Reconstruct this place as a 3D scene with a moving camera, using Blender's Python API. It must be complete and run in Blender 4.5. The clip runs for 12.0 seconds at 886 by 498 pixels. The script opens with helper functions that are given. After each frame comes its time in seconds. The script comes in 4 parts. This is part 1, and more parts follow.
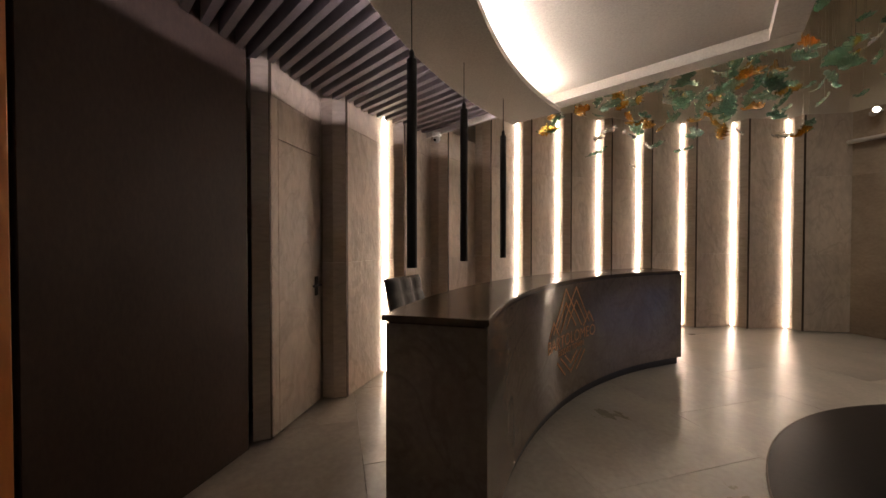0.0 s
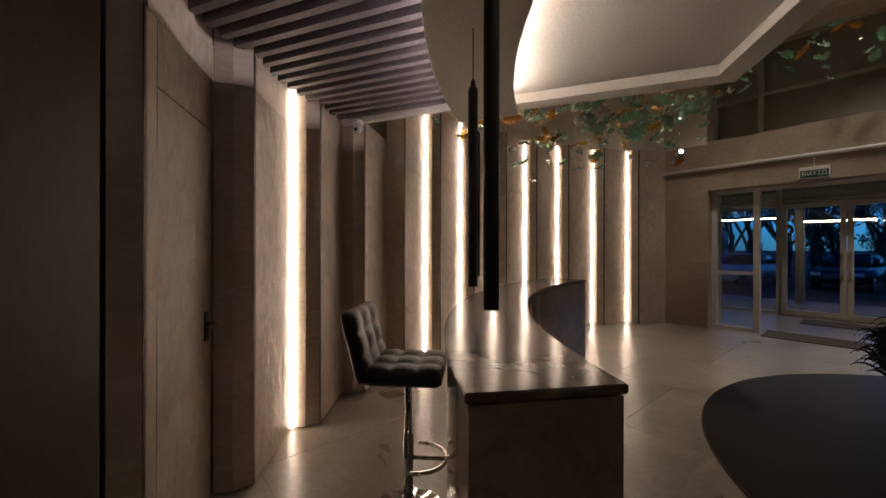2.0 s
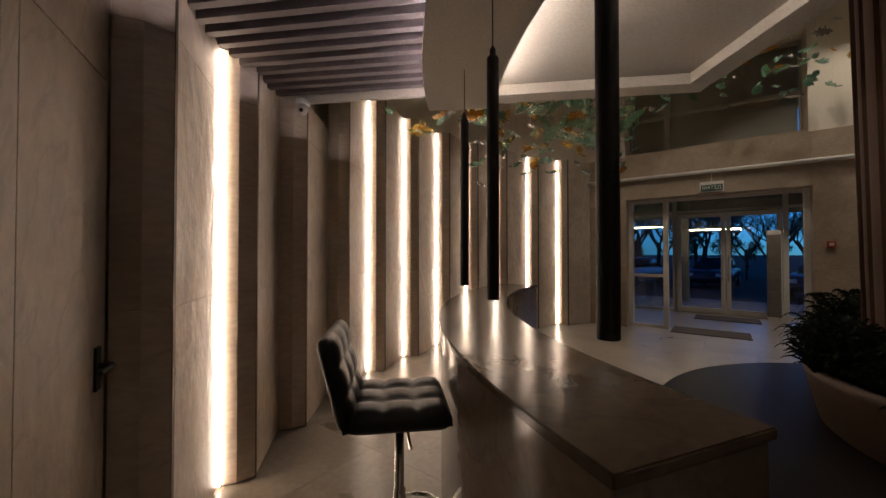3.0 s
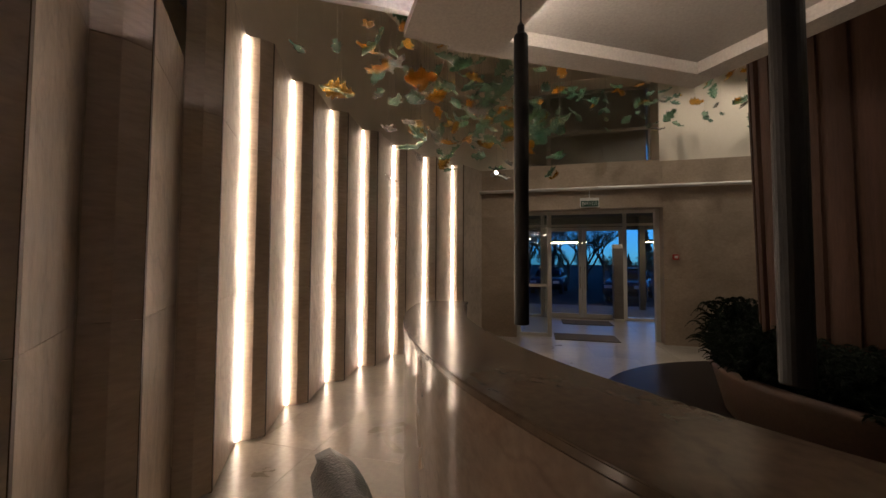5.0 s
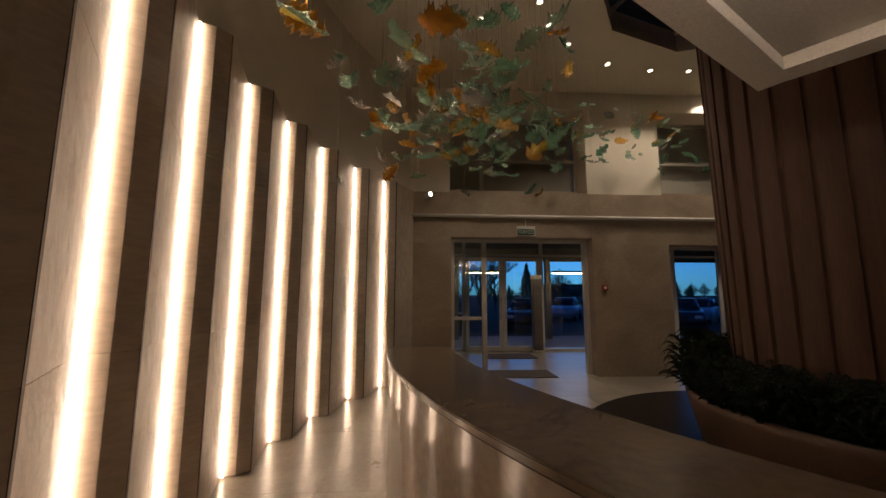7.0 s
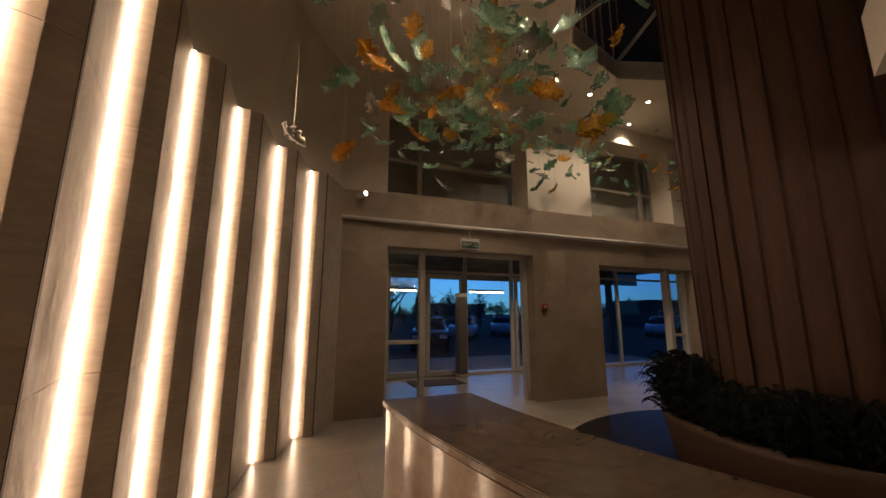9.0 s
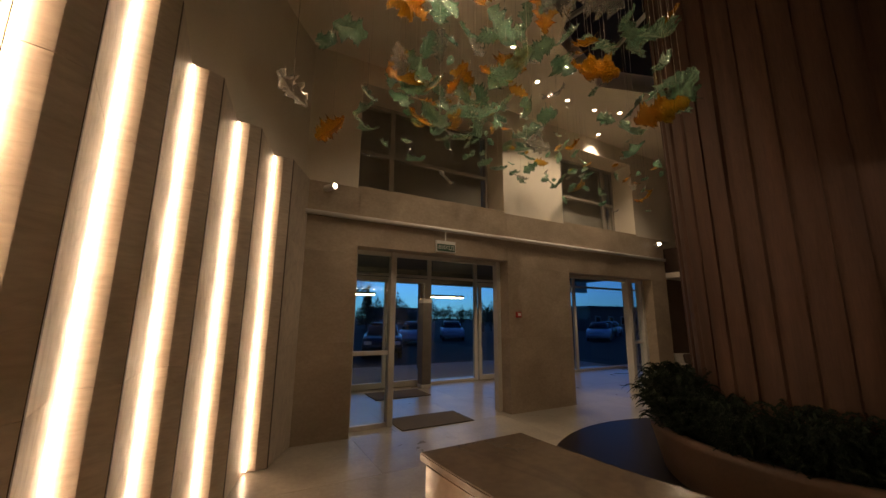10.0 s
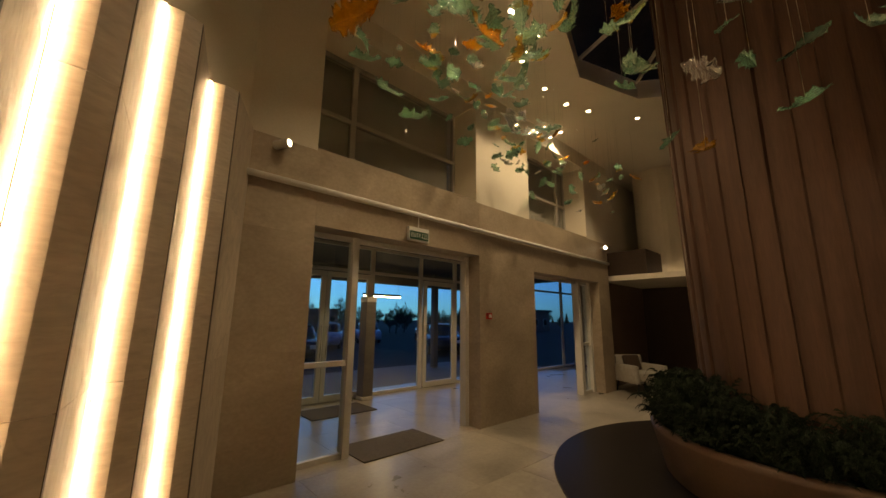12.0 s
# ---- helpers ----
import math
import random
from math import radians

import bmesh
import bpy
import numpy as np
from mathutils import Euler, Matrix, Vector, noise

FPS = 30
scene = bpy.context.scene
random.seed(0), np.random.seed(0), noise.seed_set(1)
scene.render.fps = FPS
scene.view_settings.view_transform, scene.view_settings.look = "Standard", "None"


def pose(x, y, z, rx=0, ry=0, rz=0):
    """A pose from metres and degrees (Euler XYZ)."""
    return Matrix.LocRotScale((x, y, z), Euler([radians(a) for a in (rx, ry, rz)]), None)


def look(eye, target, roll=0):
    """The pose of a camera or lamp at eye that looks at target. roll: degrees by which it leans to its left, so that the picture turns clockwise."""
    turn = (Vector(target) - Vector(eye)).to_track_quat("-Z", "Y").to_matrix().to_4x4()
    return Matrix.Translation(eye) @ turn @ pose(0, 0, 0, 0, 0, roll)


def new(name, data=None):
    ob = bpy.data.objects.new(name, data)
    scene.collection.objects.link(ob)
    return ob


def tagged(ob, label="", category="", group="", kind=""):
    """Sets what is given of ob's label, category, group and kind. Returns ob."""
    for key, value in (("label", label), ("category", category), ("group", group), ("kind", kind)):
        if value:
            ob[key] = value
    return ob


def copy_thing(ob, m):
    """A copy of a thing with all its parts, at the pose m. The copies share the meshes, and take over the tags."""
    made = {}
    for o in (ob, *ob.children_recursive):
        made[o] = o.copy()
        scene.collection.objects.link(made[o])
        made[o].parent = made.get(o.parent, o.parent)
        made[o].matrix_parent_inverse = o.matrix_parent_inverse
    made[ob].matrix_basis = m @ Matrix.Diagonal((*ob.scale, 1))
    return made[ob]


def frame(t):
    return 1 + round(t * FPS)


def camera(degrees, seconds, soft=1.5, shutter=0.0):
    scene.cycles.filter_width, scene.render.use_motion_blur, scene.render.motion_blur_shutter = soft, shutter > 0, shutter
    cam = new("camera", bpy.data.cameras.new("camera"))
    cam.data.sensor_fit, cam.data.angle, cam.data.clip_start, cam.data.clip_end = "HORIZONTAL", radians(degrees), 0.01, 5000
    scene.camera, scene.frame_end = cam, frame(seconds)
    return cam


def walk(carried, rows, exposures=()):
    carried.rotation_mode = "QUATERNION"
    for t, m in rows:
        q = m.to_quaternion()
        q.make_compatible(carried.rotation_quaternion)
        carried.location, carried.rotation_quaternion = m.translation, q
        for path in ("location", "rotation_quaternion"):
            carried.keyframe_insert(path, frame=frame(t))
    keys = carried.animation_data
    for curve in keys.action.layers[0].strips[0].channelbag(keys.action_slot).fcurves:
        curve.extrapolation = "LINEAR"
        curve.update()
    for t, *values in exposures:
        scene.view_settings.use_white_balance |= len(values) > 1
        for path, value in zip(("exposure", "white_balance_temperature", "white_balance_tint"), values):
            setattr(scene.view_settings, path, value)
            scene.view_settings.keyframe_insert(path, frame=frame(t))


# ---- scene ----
cam = camera(100.6, 12.0)
PATH = [
    (0, (-0.055, 0.3, 1.373), (-1.976, 0.858, 1.342), 0.0),
    (0.5, (-0.242, 0.169, 1.376), (-2.105, 0.895, 1.357), 0.0),
    (1, (-0.484, 0.021, 1.39), (-2.262, 0.936, 1.378), 0.1),
    (1.5, (-0.712, -0.087, 1.389), (-2.383, 1.012, 1.387), -0.1),
    (2, (-0.963, -0.166, 1.438), (-2.497, 1.118, 1.439), 0.1),
    (2.5, (-1.224, -0.205, 1.434), (-2.614, 1.232, 1.454), -0.0),
    (3, (-1.508, -0.185, 1.437), (-2.714, 1.41, 1.466), -0.0),
    (4.8, (-2.504, 0.275, 1.451), (-3.068, 2.192, 1.527), 0.1),
    (5, (-2.614, 0.339, 1.454), (-3.106, 2.276, 1.532), 0.3),
    (5.5, (-2.85, 0.51, 1.459), (-3.192, 2.478, 1.559), 0.3),
    (6, (-3.1, 0.717, 1.49), (-3.295, 2.704, 1.615), 0.4),
    (6.5, (-3.3, 0.923, 1.467), (-3.348, 2.914, 1.649), 0.2),
    (7, (-3.493, 1.168, 1.463), (-3.392, 3.15, 1.708), 0.1),
    (9, (-4.129, 2.231, 1.47), (-3.454, 4.081, 1.816), 0.1),
    (9.5, (-4.256, 2.494, 1.484), (-3.448, 4.287, 1.847), 0.2),
    (10, (-4.36, 2.809, 1.526), (-3.424, 4.538, 1.894), 0.4),
    (10.5, (-4.444, 3.101, 1.521), (-3.407, 4.768, 1.904), 0.5),
    (11, (-4.539, 3.433, 1.538), (-3.392, 5.027, 1.918), 0.6),
    (11.5, (-4.574, 3.75, 1.525), (-3.332, 5.271, 1.906), 0.6),
    (12, (-4.587, 4.074, 1.522), (-3.257, 5.519, 1.901), 0.6),
]
EXPOSURES = [(0, 0.75, 6100, 10), (1.0, 0.5, 6100, 10), (3.0, 0.25, 6200, 10), (5.5, 0.25, 6350, 10), (7.0, 0.15, 6850, 12), (9.0, 0.25, 7350, 15), (10.0, 0.4, 7900, 13), (11.0, 0.62, 8700, 10), (12.0, 0.86, 9700, 6)]
walk(cam, [(t, look(eye, target, roll)) for t, eye, target, roll in PATH], EXPOSURES)

# ---- world and exposure ----
world = bpy.data.worlds.new("dusk_sky")
scene.world = world
world.use_nodes = True
wn, wl = world.node_tree.nodes, world.node_tree.links
sky = wn.new("ShaderNodeTexSky")
sky.sky_type, sky.sun_disc = "NISHITA", False
sky.sun_elevation, sky.sun_rotation = radians(25.0), radians(20)
tint = wn.new("ShaderNodeMix")
tint.data_type, tint.blend_type = "RGBA", "MULTIPLY"
tint.inputs[0].default_value = 1.0
tint.inputs[7].default_value = (0.06, 0.36, 1.25, 1)
wl.new(sky.outputs[0], tint.inputs[6])
wl.new(tint.outputs[2], wn["Background"].inputs[0])
wn["Background"].inputs[1].default_value = 0.05
LED_POWER, COVE_POWER, DOWN_POWER, SPOT_POWER = 22.0, 52.0, 34.0, 24.0


# ---- materials ----
def ramp(nt, fac, stops):
    r = nt.nodes.new("ShaderNodeValToRGB")
    while len(r.color_ramp.elements) < len(stops):
        r.color_ramp.elements.new(0.5)
    for e, (p, c) in zip(r.color_ramp.elements, stops):
        e.position, e.color = p, (*c, 1)
    nt.links.new(fac, r.inputs[0])
    return r.outputs[0]


def surface(name, base, dark, rough=0.5, scale=3.0, stretch=(1, 1, 1), fine=60.0, bump=0.1, metal=0.0, spread=0.35, rough_var=0.12, vein=0.0, piece=0.0, relief=0.01):
    """A two-scale surface: broad clouds between base and dark, fine grain in the relief and the gloss."""
    m = bpy.data.materials.new(name)
    m.use_nodes = True
    nt = m.node_tree
    n, l = nt.nodes, nt.links
    b = n["Principled BSDF"]
    tc = n.new("ShaderNodeTexCoord")
    mp = n.new("ShaderNodeMapping")
    mp.inputs["Scale"].default_value = stretch
    geo = n.new("ShaderNodeNewGeometry")
    if piece:
        info = n.new("ShaderNodeObjectInfo")
        off = n.new("ShaderNodeVectorMath")
        off.operation = "MULTIPLY_ADD"
        l.new(info.outputs["Random"], off.inputs[0])
        off.inputs[1].default_value = (37, 21, 13)
        l.new(geo.outputs["Position"], off.inputs[2])
        l.new(off.outputs[0], mp.inputs["Vector"])
    else:
        l.new(geo.outputs["Position"], mp.inputs["Vector"])
    big = n.new("ShaderNodeTexNoise")
    big.inputs["Scale"].default_value, big.inputs["Detail"].default_value, big.inputs["Roughness"].default_value = scale, 7, 0.6
    big.inputs["Distortion"].default_value = 0.6
    l.new(mp.outputs[0], big.inputs["Vector"])
    small = n.new("ShaderNodeTexNoise")
    small.inputs["Scale"].default_value, small.inputs["Detail"].default_value = fine, 4
    l.new(mp.outputs[0], small.inputs["Vector"])
    col = ramp(nt, big.outputs[0], [(0.5 - spread / 2, dark), (0.5 + spread / 2, base)])
    mix = n.new("ShaderNodeMix")
    mix.data_type, mix.blend_type = "RGBA", "OVERLAY"
    mix.inputs[0].default_value = 0.25
    l.new(col, mix.inputs[6])
    l.new(small.outputs[0], mix.inputs[7])
    out = mix.outputs[2]
    if vein:
        wv = n.new("ShaderNodeTexNoise")
        wv.inputs["Scale"].default_value, wv.inputs["Detail"].default_value, wv.inputs["Distortion"].default_value = scale * 0.8, 5, 2.2
        l.new(mp.outputs[0], wv.inputs["Vector"])
        line = ramp(nt, wv.outputs[0], [(0.47, (0, 0, 0)), (0.5, (1, 1, 1)), (0.53, (0, 0, 0))])
        mv = n.new("ShaderNodeMix")
        mv.data_type, mv.blend_type = "RGBA", "MIX"
        sc = n.new("ShaderNodeMath")
        sc.operation = "MULTIPLY"
        sc.inputs[1].default_value = vein
        l.new(line, sc.inputs[0])
        l.new(sc.outputs[0], mv.inputs[0])
        l.new(out, mv.inputs[6])
        mv.inputs[7].default_value = (*[c * 0.55 for c in dark], 1)
        out = mv.outputs[2]
    if piece:
        hs = n.new("ShaderNodeHueSaturation")
        mr = n.new("ShaderNodeMapRange")
        mr.inputs["To Min"].default_value, mr.inputs["To Max"].default_value = 1 - piece, 1 + piece
        l.new(info.outputs["Random"], mr.inputs[0])
        l.new(mr.outputs[0], hs.inputs["Value"])
        l.new(out, hs.inputs["Color"])
        out = hs.outputs[0]
    l.new(out, b.inputs["Base Color"])
    rr = n.new("ShaderNodeMapRange")
    rr.inputs["To Min"].default_value, rr.inputs["To Max"].default_value = max(0.02, rough - rough_var), min(1, rough + rough_var)
    l.new(big.outputs[0], rr.inputs[0])
    l.new(rr.outputs[0], b.inputs["Roughness"])
    b.inputs["Metallic"].default_value = metal
    if bump:
        bp = n.new("ShaderNodeBump")
        bp.inputs["Strength"].default_value, bp.inputs["Distance"].default_value = bump, relief
        add = n.new("ShaderNodeMath")
        l.new(big.outputs[0], add.inputs[0])
        l.new(small.outputs[0], add.inputs[1])
        l.new(add.outputs[0], bp.inputs["Height"])
        l.new(bp.outputs[0], b.inputs["Normal"])
    return m


def glow(name, color, strength):
    m = bpy.data.materials.new(name)
    m.use_nodes = True
    b = m.node_tree.nodes["Principled BSDF"]
    b.inputs["Base Color"].default_value = (*color, 1)
    b.inputs["Emission Color"].default_value = (*color, 1)
    b.inputs["Emission Strength"].default_value = strength
    return m


def pane_glass(name, color=(0.9, 0.95, 0.95), gloss=1.0):
    m = bpy.data.materials.new(name)
    m.use_nodes = True
    nt = m.node_tree
    nt.nodes.remove(nt.nodes["Principled BSDF"])
    t, g, f, x, p, q = (nt.nodes.new("ShaderNode" + k) for k in ("BsdfTransparent", "BsdfGlossy", "LayerWeight", "MixShader", "Math", "Math"))
    t.inputs[0].default_value = (*color, 1)
    g.inputs["Roughness"].default_value = 0.01
    f.inputs[0].default_value = 0.5
    p.operation, q.operation = "POWER", "MULTIPLY_ADD"
    p.inputs[1].default_value, q.inputs[1].default_value, q.inputs[2].default_value = 5.0, 0.9, 0.045
    nt.links.new(f.outputs["Facing"], p.inputs[0])
    nt.links.new(p.outputs[0], q.inputs[0])
    nt.links.new(q.outputs[0], x.inputs[0])
    nt.links.new(t.outputs[0], x.inputs[1])
    nt.links.new(g.outputs[0], x.inputs[2])
    nt.links.new(x.outputs[0], nt.nodes["Material Output"].inputs[0])
    return m


def art_glass(name, color, rough=0.12, trans=0.75):
    m = surface(name, color, [c * 0.6 for c in color], rough, 14, fine=34, bump=0.5, spread=0.5, rough_var=0.05)
    b = m.node_tree.nodes["Principled BSDF"]
    b.inputs["Transmission Weight"].default_value = trans
    b.inputs["IOR"].default_value = 1.45
    return m


M = {}
M["panel"] = surface("beige_stone", (0.54, 0.445, 0.355), (0.41, 0.335, 0.265), 0.42, 1.9, (1, 1, 0.6), 15, 0.8, vein=0.3, piece=0.06, relief=0.011)
M["panel_flat"] = surface("streaked_beige_stone", (0.56, 0.465, 0.375), (0.47, 0.385, 0.305), 0.42, 1.6, (0.8, 0.8, 3), 14, 0.12, vein=0.14, piece=0.05)
M["stone_wall"] = surface("travertine_cladding", (0.43, 0.338, 0.252), (0.31, 0.242, 0.178), 0.5, 1.5, (0.8, 0.8, 1.1), 30, 0.12, vein=0.1, piece=0.02)
# stone clouding, its contrast deepened to stand in for dappled light and shadow
M["floor"] = surface("polished_floor_tile", (0.385, 0.34, 0.285), (0.205, 0.178, 0.145), 0.30, 1.1, fine=25, bump=0.02, vein=0.04, piece=0.04, rough_var=0.08, spread=0.45)
M["joint"] = surface("grey_grout", (0.2, 0.17, 0.14), (0.14, 0.12, 0.1), 0.8)
M["desk"] = surface("brown_desk_stone", (0.24, 0.185, 0.14), (0.175, 0.13, 0.10), 0.12, 1.6, fine=30, bump=0.03, vein=0.3, rough_var=0.06)
M["desk_top"] = surface("polished_desk_stone", (0.130, 0.094, 0.066), (0.090, 0.065, 0.047), 0.19, 1.6, fine=30, bump=0.02, vein=0.35, rough_var=0.05)
M["desk_top"].node_tree.nodes["Principled BSDF"].inputs["Specular IOR Level"].default_value = 0.30
M["plaster"] = surface("matt_plaster", (0.75, 0.67, 0.56), (0.69, 0.62, 0.515), 0.9, 1.0, fine=90, bump=0.05)
M["soffit"] = surface("matt_ceiling_paint", (0.54, 0.495, 0.435), (0.50, 0.455, 0.40), 0.9, 0.8, fine=80, bump=0.03)
M["slat"] = surface("mauve_slat_paint", (0.165, 0.135, 0.137), (0.13, 0.105, 0.107), 0.6, 6, fine=70, bump=0.08)
# shade of the slat gaps and the desk's foot recess, put into the colour
M["void"] = surface("dark_void_shade", (0.07, 0.06, 0.06), (0.05, 0.043, 0.043), 0.9)
M["brown_wall"] = surface("dark_brown_wall_panel", (0.066, 0.044, 0.034), (0.052, 0.034, 0.027), 0.5, 1.5, (1, 1, 0.4), 60, 0.06)
M["column"] = surface("brown_fluted_cladding", (0.084, 0.046, 0.032), (0.052, 0.028, 0.020), 0.62, 6, (1, 1, 0.08), 90, 0.2)
M["lounge_wall"] = surface("brown_lounge_wall_panel", (0.15, 0.095, 0.066), (0.12, 0.075, 0.052), 0.6, 1.5, (1, 1, 0.4), 60, 0.06)
M["granite"] = surface("black_granite", (0.022, 0.017, 0.015), (0.012, 0.0095, 0.0085), 0.34, 30, fine=160, bump=0.02, rough_var=0.04)
M["granite"].node_tree.nodes["Principled BSDF"].inputs["Specular IOR Level"].default_value = 0.08
for k_ in ("brown_wall", "column"):
    M[k_].node_tree.nodes["Principled BSDF"].inputs["Specular IOR Level"].default_value = 0.14
M["planter"] = surface("brown_planter_stone", (0.085, 0.047, 0.028), (0.058, 0.032, 0.019), 0.55, 3, fine=40, bump=0.15)
M["black_metal"] = surface("matt_black_metal", (0.018, 0.016, 0.015), (0.011, 0.01, 0.01), 0.5, 8, fine=120, bump=0.03, metal=0.3)
# also stands in for the shadow gaps at the panel edges
M["bronze"] = surface("dark_bronze_strip", (0.085, 0.055, 0.036), (0.05, 0.032, 0.022), 0.45, 8, metal=0.7, bump=0.02)
M["chrome"] = surface("chrome", (0.75, 0.74, 0.72), (0.68, 0.67, 0.65), 0.09, 6, fine=50, bump=0.0, metal=1.0, rough_var=0.04)
M["leather"] = surface("black_leatherette", (0.02, 0.018, 0.018), (0.012, 0.011, 0.011), 0.42, 12, fine=220, bump=0.25)
M["frame"] = surface("pale_aluminium_frame", (0.62, 0.585, 0.53), (0.55, 0.52, 0.47), 0.4, 4, fine=60, bump=0.03)
M["dark_frame"] = surface("grey_window_frame", (0.17, 0.15, 0.13), (0.13, 0.115, 0.1), 0.5, 4, fine=60, bump=0.03)
M["clerestory_frame"] = surface("beige_window_frame", (0.42, 0.385, 0.335), (0.35, 0.32, 0.28), 0.5, 4, fine=60, bump=0.03)
M["white"] = surface("white_plastic", (0.75, 0.73, 0.7), (0.68, 0.66, 0.63), 0.4, 6, bump=0.02)
M["copper"] = surface("copper_inlay", (0.78, 0.36, 0.14), (0.6, 0.27, 0.10), 0.4, 9, metal=0.45, bump=0.05)
# jamb wood with the orange glow that falls on it put into the colour
M["orange_glow_wood"] = surface("orange_glow_on_wood", (0.62, 0.22, 0.06), (0.5, 0.17, 0.045), 0.4, 5, (1, 1, 0.1), bump=0.05)
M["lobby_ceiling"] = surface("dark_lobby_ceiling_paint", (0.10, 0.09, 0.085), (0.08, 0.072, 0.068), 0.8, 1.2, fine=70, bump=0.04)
M["mat"] = surface("brown_rib_mat", (0.11, 0.085, 0.065), (0.07, 0.055, 0.042), 0.95, 30, fine=200, bump=0.5)
M["fabric"] = surface("grey_beige_upholstery", (0.42, 0.38, 0.33), (0.33, 0.295, 0.255), 0.9, 10, fine=240, bump=0.3)
M["red"] = surface("red_plastic", (0.55, 0.035, 0.025), (0.45, 0.03, 0.02), 0.4, 8, bump=0.02)
M["green"] = surface("green_sign_face", (0.012, 0.075, 0.04), (0.009, 0.06, 0.03), 0.4, 8, bump=0.0)
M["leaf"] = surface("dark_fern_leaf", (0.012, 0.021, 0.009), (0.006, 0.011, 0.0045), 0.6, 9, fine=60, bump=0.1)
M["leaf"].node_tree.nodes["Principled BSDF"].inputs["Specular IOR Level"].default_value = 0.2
M["soil"] = surface("dark_soil", (0.03, 0.022, 0.016), (0.018, 0.013, 0.01), 0.95, 20, bump=0.6)
M["asphalt"] = surface("wet_asphalt", (0.065, 0.05, 0.04), (0.035, 0.027, 0.022), 0.85, 1.2, fine=60, bump=0.2)
M["asphalt"].node_tree.nodes["Principled BSDF"].inputs["Specular IOR Level"].default_value = 0.05
M["facade"] = surface("far_facade_plaster", (0.35, 0.33, 0.30), (0.28, 0.265, 0.24), 0.8, 0.6, fine=10, bump=0.05)
M["brick_facade"] = surface("red_brown_facade", (0.2, 0.1, 0.075), (0.15, 0.075, 0.055), 0.8, 1.5, fine=20, bump=0.1)
M["roof"] = surface("dark_roof", (0.06, 0.055, 0.055), (0.04, 0.037, 0.037), 0.7, 2)
M["bark"] = surface("dark_bark", (0.07, 0.05, 0.035), (0.04, 0.03, 0.02), 0.9, 6, bump=0.5)
M["tree_leaf"] = surface("dusk_foliage", (0.05, 0.075, 0.03), (0.025, 0.04, 0.016), 0.7, 2, bump=0.1)
M["car_dark"] = surface("dark_car_paint", (0.03, 0.032, 0.036), (0.022, 0.024, 0.027), 0.2, 2, bump=0.0)
M["car_light"] = surface("silver_car_paint", (0.5, 0.52, 0.54), (0.44, 0.46, 0.48), 0.25, 2, bump=0.0)
M["tyre"] = surface("black_rubber", (0.02, 0.02, 0.02), (0.014, 0.014, 0.014), 0.8, 9)
M["glass"] = pane_glass("clear_pane")
M["skylight_pane"] = surface("dark_reflecting_skylight_glass", (0.036, 0.031, 0.026), (0.026, 0.022, 0.019), 0.12, 1.5, fine=40, bump=0.0, rough_var=0.04)
M["car_glass"] = pane_glass("car_window", (0.12, 0.14, 0.16))
M["g_green"] = art_glass("green_art_glass", (0.43, 0.76, 0.56), 0.06, 0.74)
M["g_amber"] = art_glass("amber_art_glass", (0.95, 0.47, 0.03), 0.1, 0.7)
M["g_clear"] = art_glass("clear_art_glass", (0.8, 0.79, 0.76), 0.1, 0.88)
M["clerestory"] = pane_glass("clerestory_pane", (0.85, 0.85, 0.83))
# grey of the hall reflected in the clerestory panes, put into a sheet's colour
M["blind"] = surface("grey_reflection_sheet", (0.58, 0.55, 0.5), (0.50, 0.475, 0.43), 0.8, 2, fine=80)
M["led"] = glow("warm_led_strip", (1.0, 0.79, 0.60), LED_POWER)
M["cove_led"] = glow("cove_led_strip", (1.0, 0.87, 0.76), COVE_POWER)
M["slat_led"] = glow("slat_led_strip", (1.0, 0.86, 0.86), 180.0)
M["lamp"] = glow("downlight_lens", (1.0, 0.86, 0.68), 14.0)
M["linear"] = glow("linear_lamp_lens", (1.0, 0.75, 0.42), 20.0)


# ---- builders ----
def thing(name, label, category, at=(0, 0, 0), group="", kind=""):
    ob = new(name)
    ob.location = at
    return tagged(ob, label, category, group, kind)


def finish(bm, name, mat, smooth=False):
    me = bpy.data.meshes.new(name)
    bm.normal_update()
    bm.to_mesh(me)
    bm.free()
    if smooth:
        for p in me.polygons:
            p.use_smooth = True
    me.materials.append(M[mat])
    return me


def part(name, bm, mat, parent, label="", smooth=False):
    ob = new(name, finish(bm, name, mat, smooth))
    ob.parent = parent
    if label:
        ob["label"] = label
    return ob


def solid(name, bm, mat, label, category, group="", kind="", smooth=False):
    return tagged(new(name, finish(bm, name, mat, smooth)), label, category, group, kind)


def box(x0, x1, y0, y1, z0, z1, bevel=0.0, bm=None, m=None):
    own = bm is None
    bm = bm or bmesh.new()
    vs = [bm.verts.new((x, y, z)) for z in (z0, z1) for x, y in ((x0, y0), (x1, y0), (x1, y1), (x0, y1))]
    fs = [bm.faces.new([vs[i] for i in f]) for f in ((3, 2, 1, 0), (4, 5, 6, 7), (0, 1, 5, 4), (1, 2, 6, 5), (2, 3, 7, 6), (3, 0, 4, 7))]
    if m is not None:
        bmesh.ops.transform(bm, matrix=m, verts=vs)
    if bevel and own:
        bmesh.ops.bevel(bm, geom=bm.edges[:], offset=bevel, segments=2, affect="EDGES", profile=0.6)
    return bm


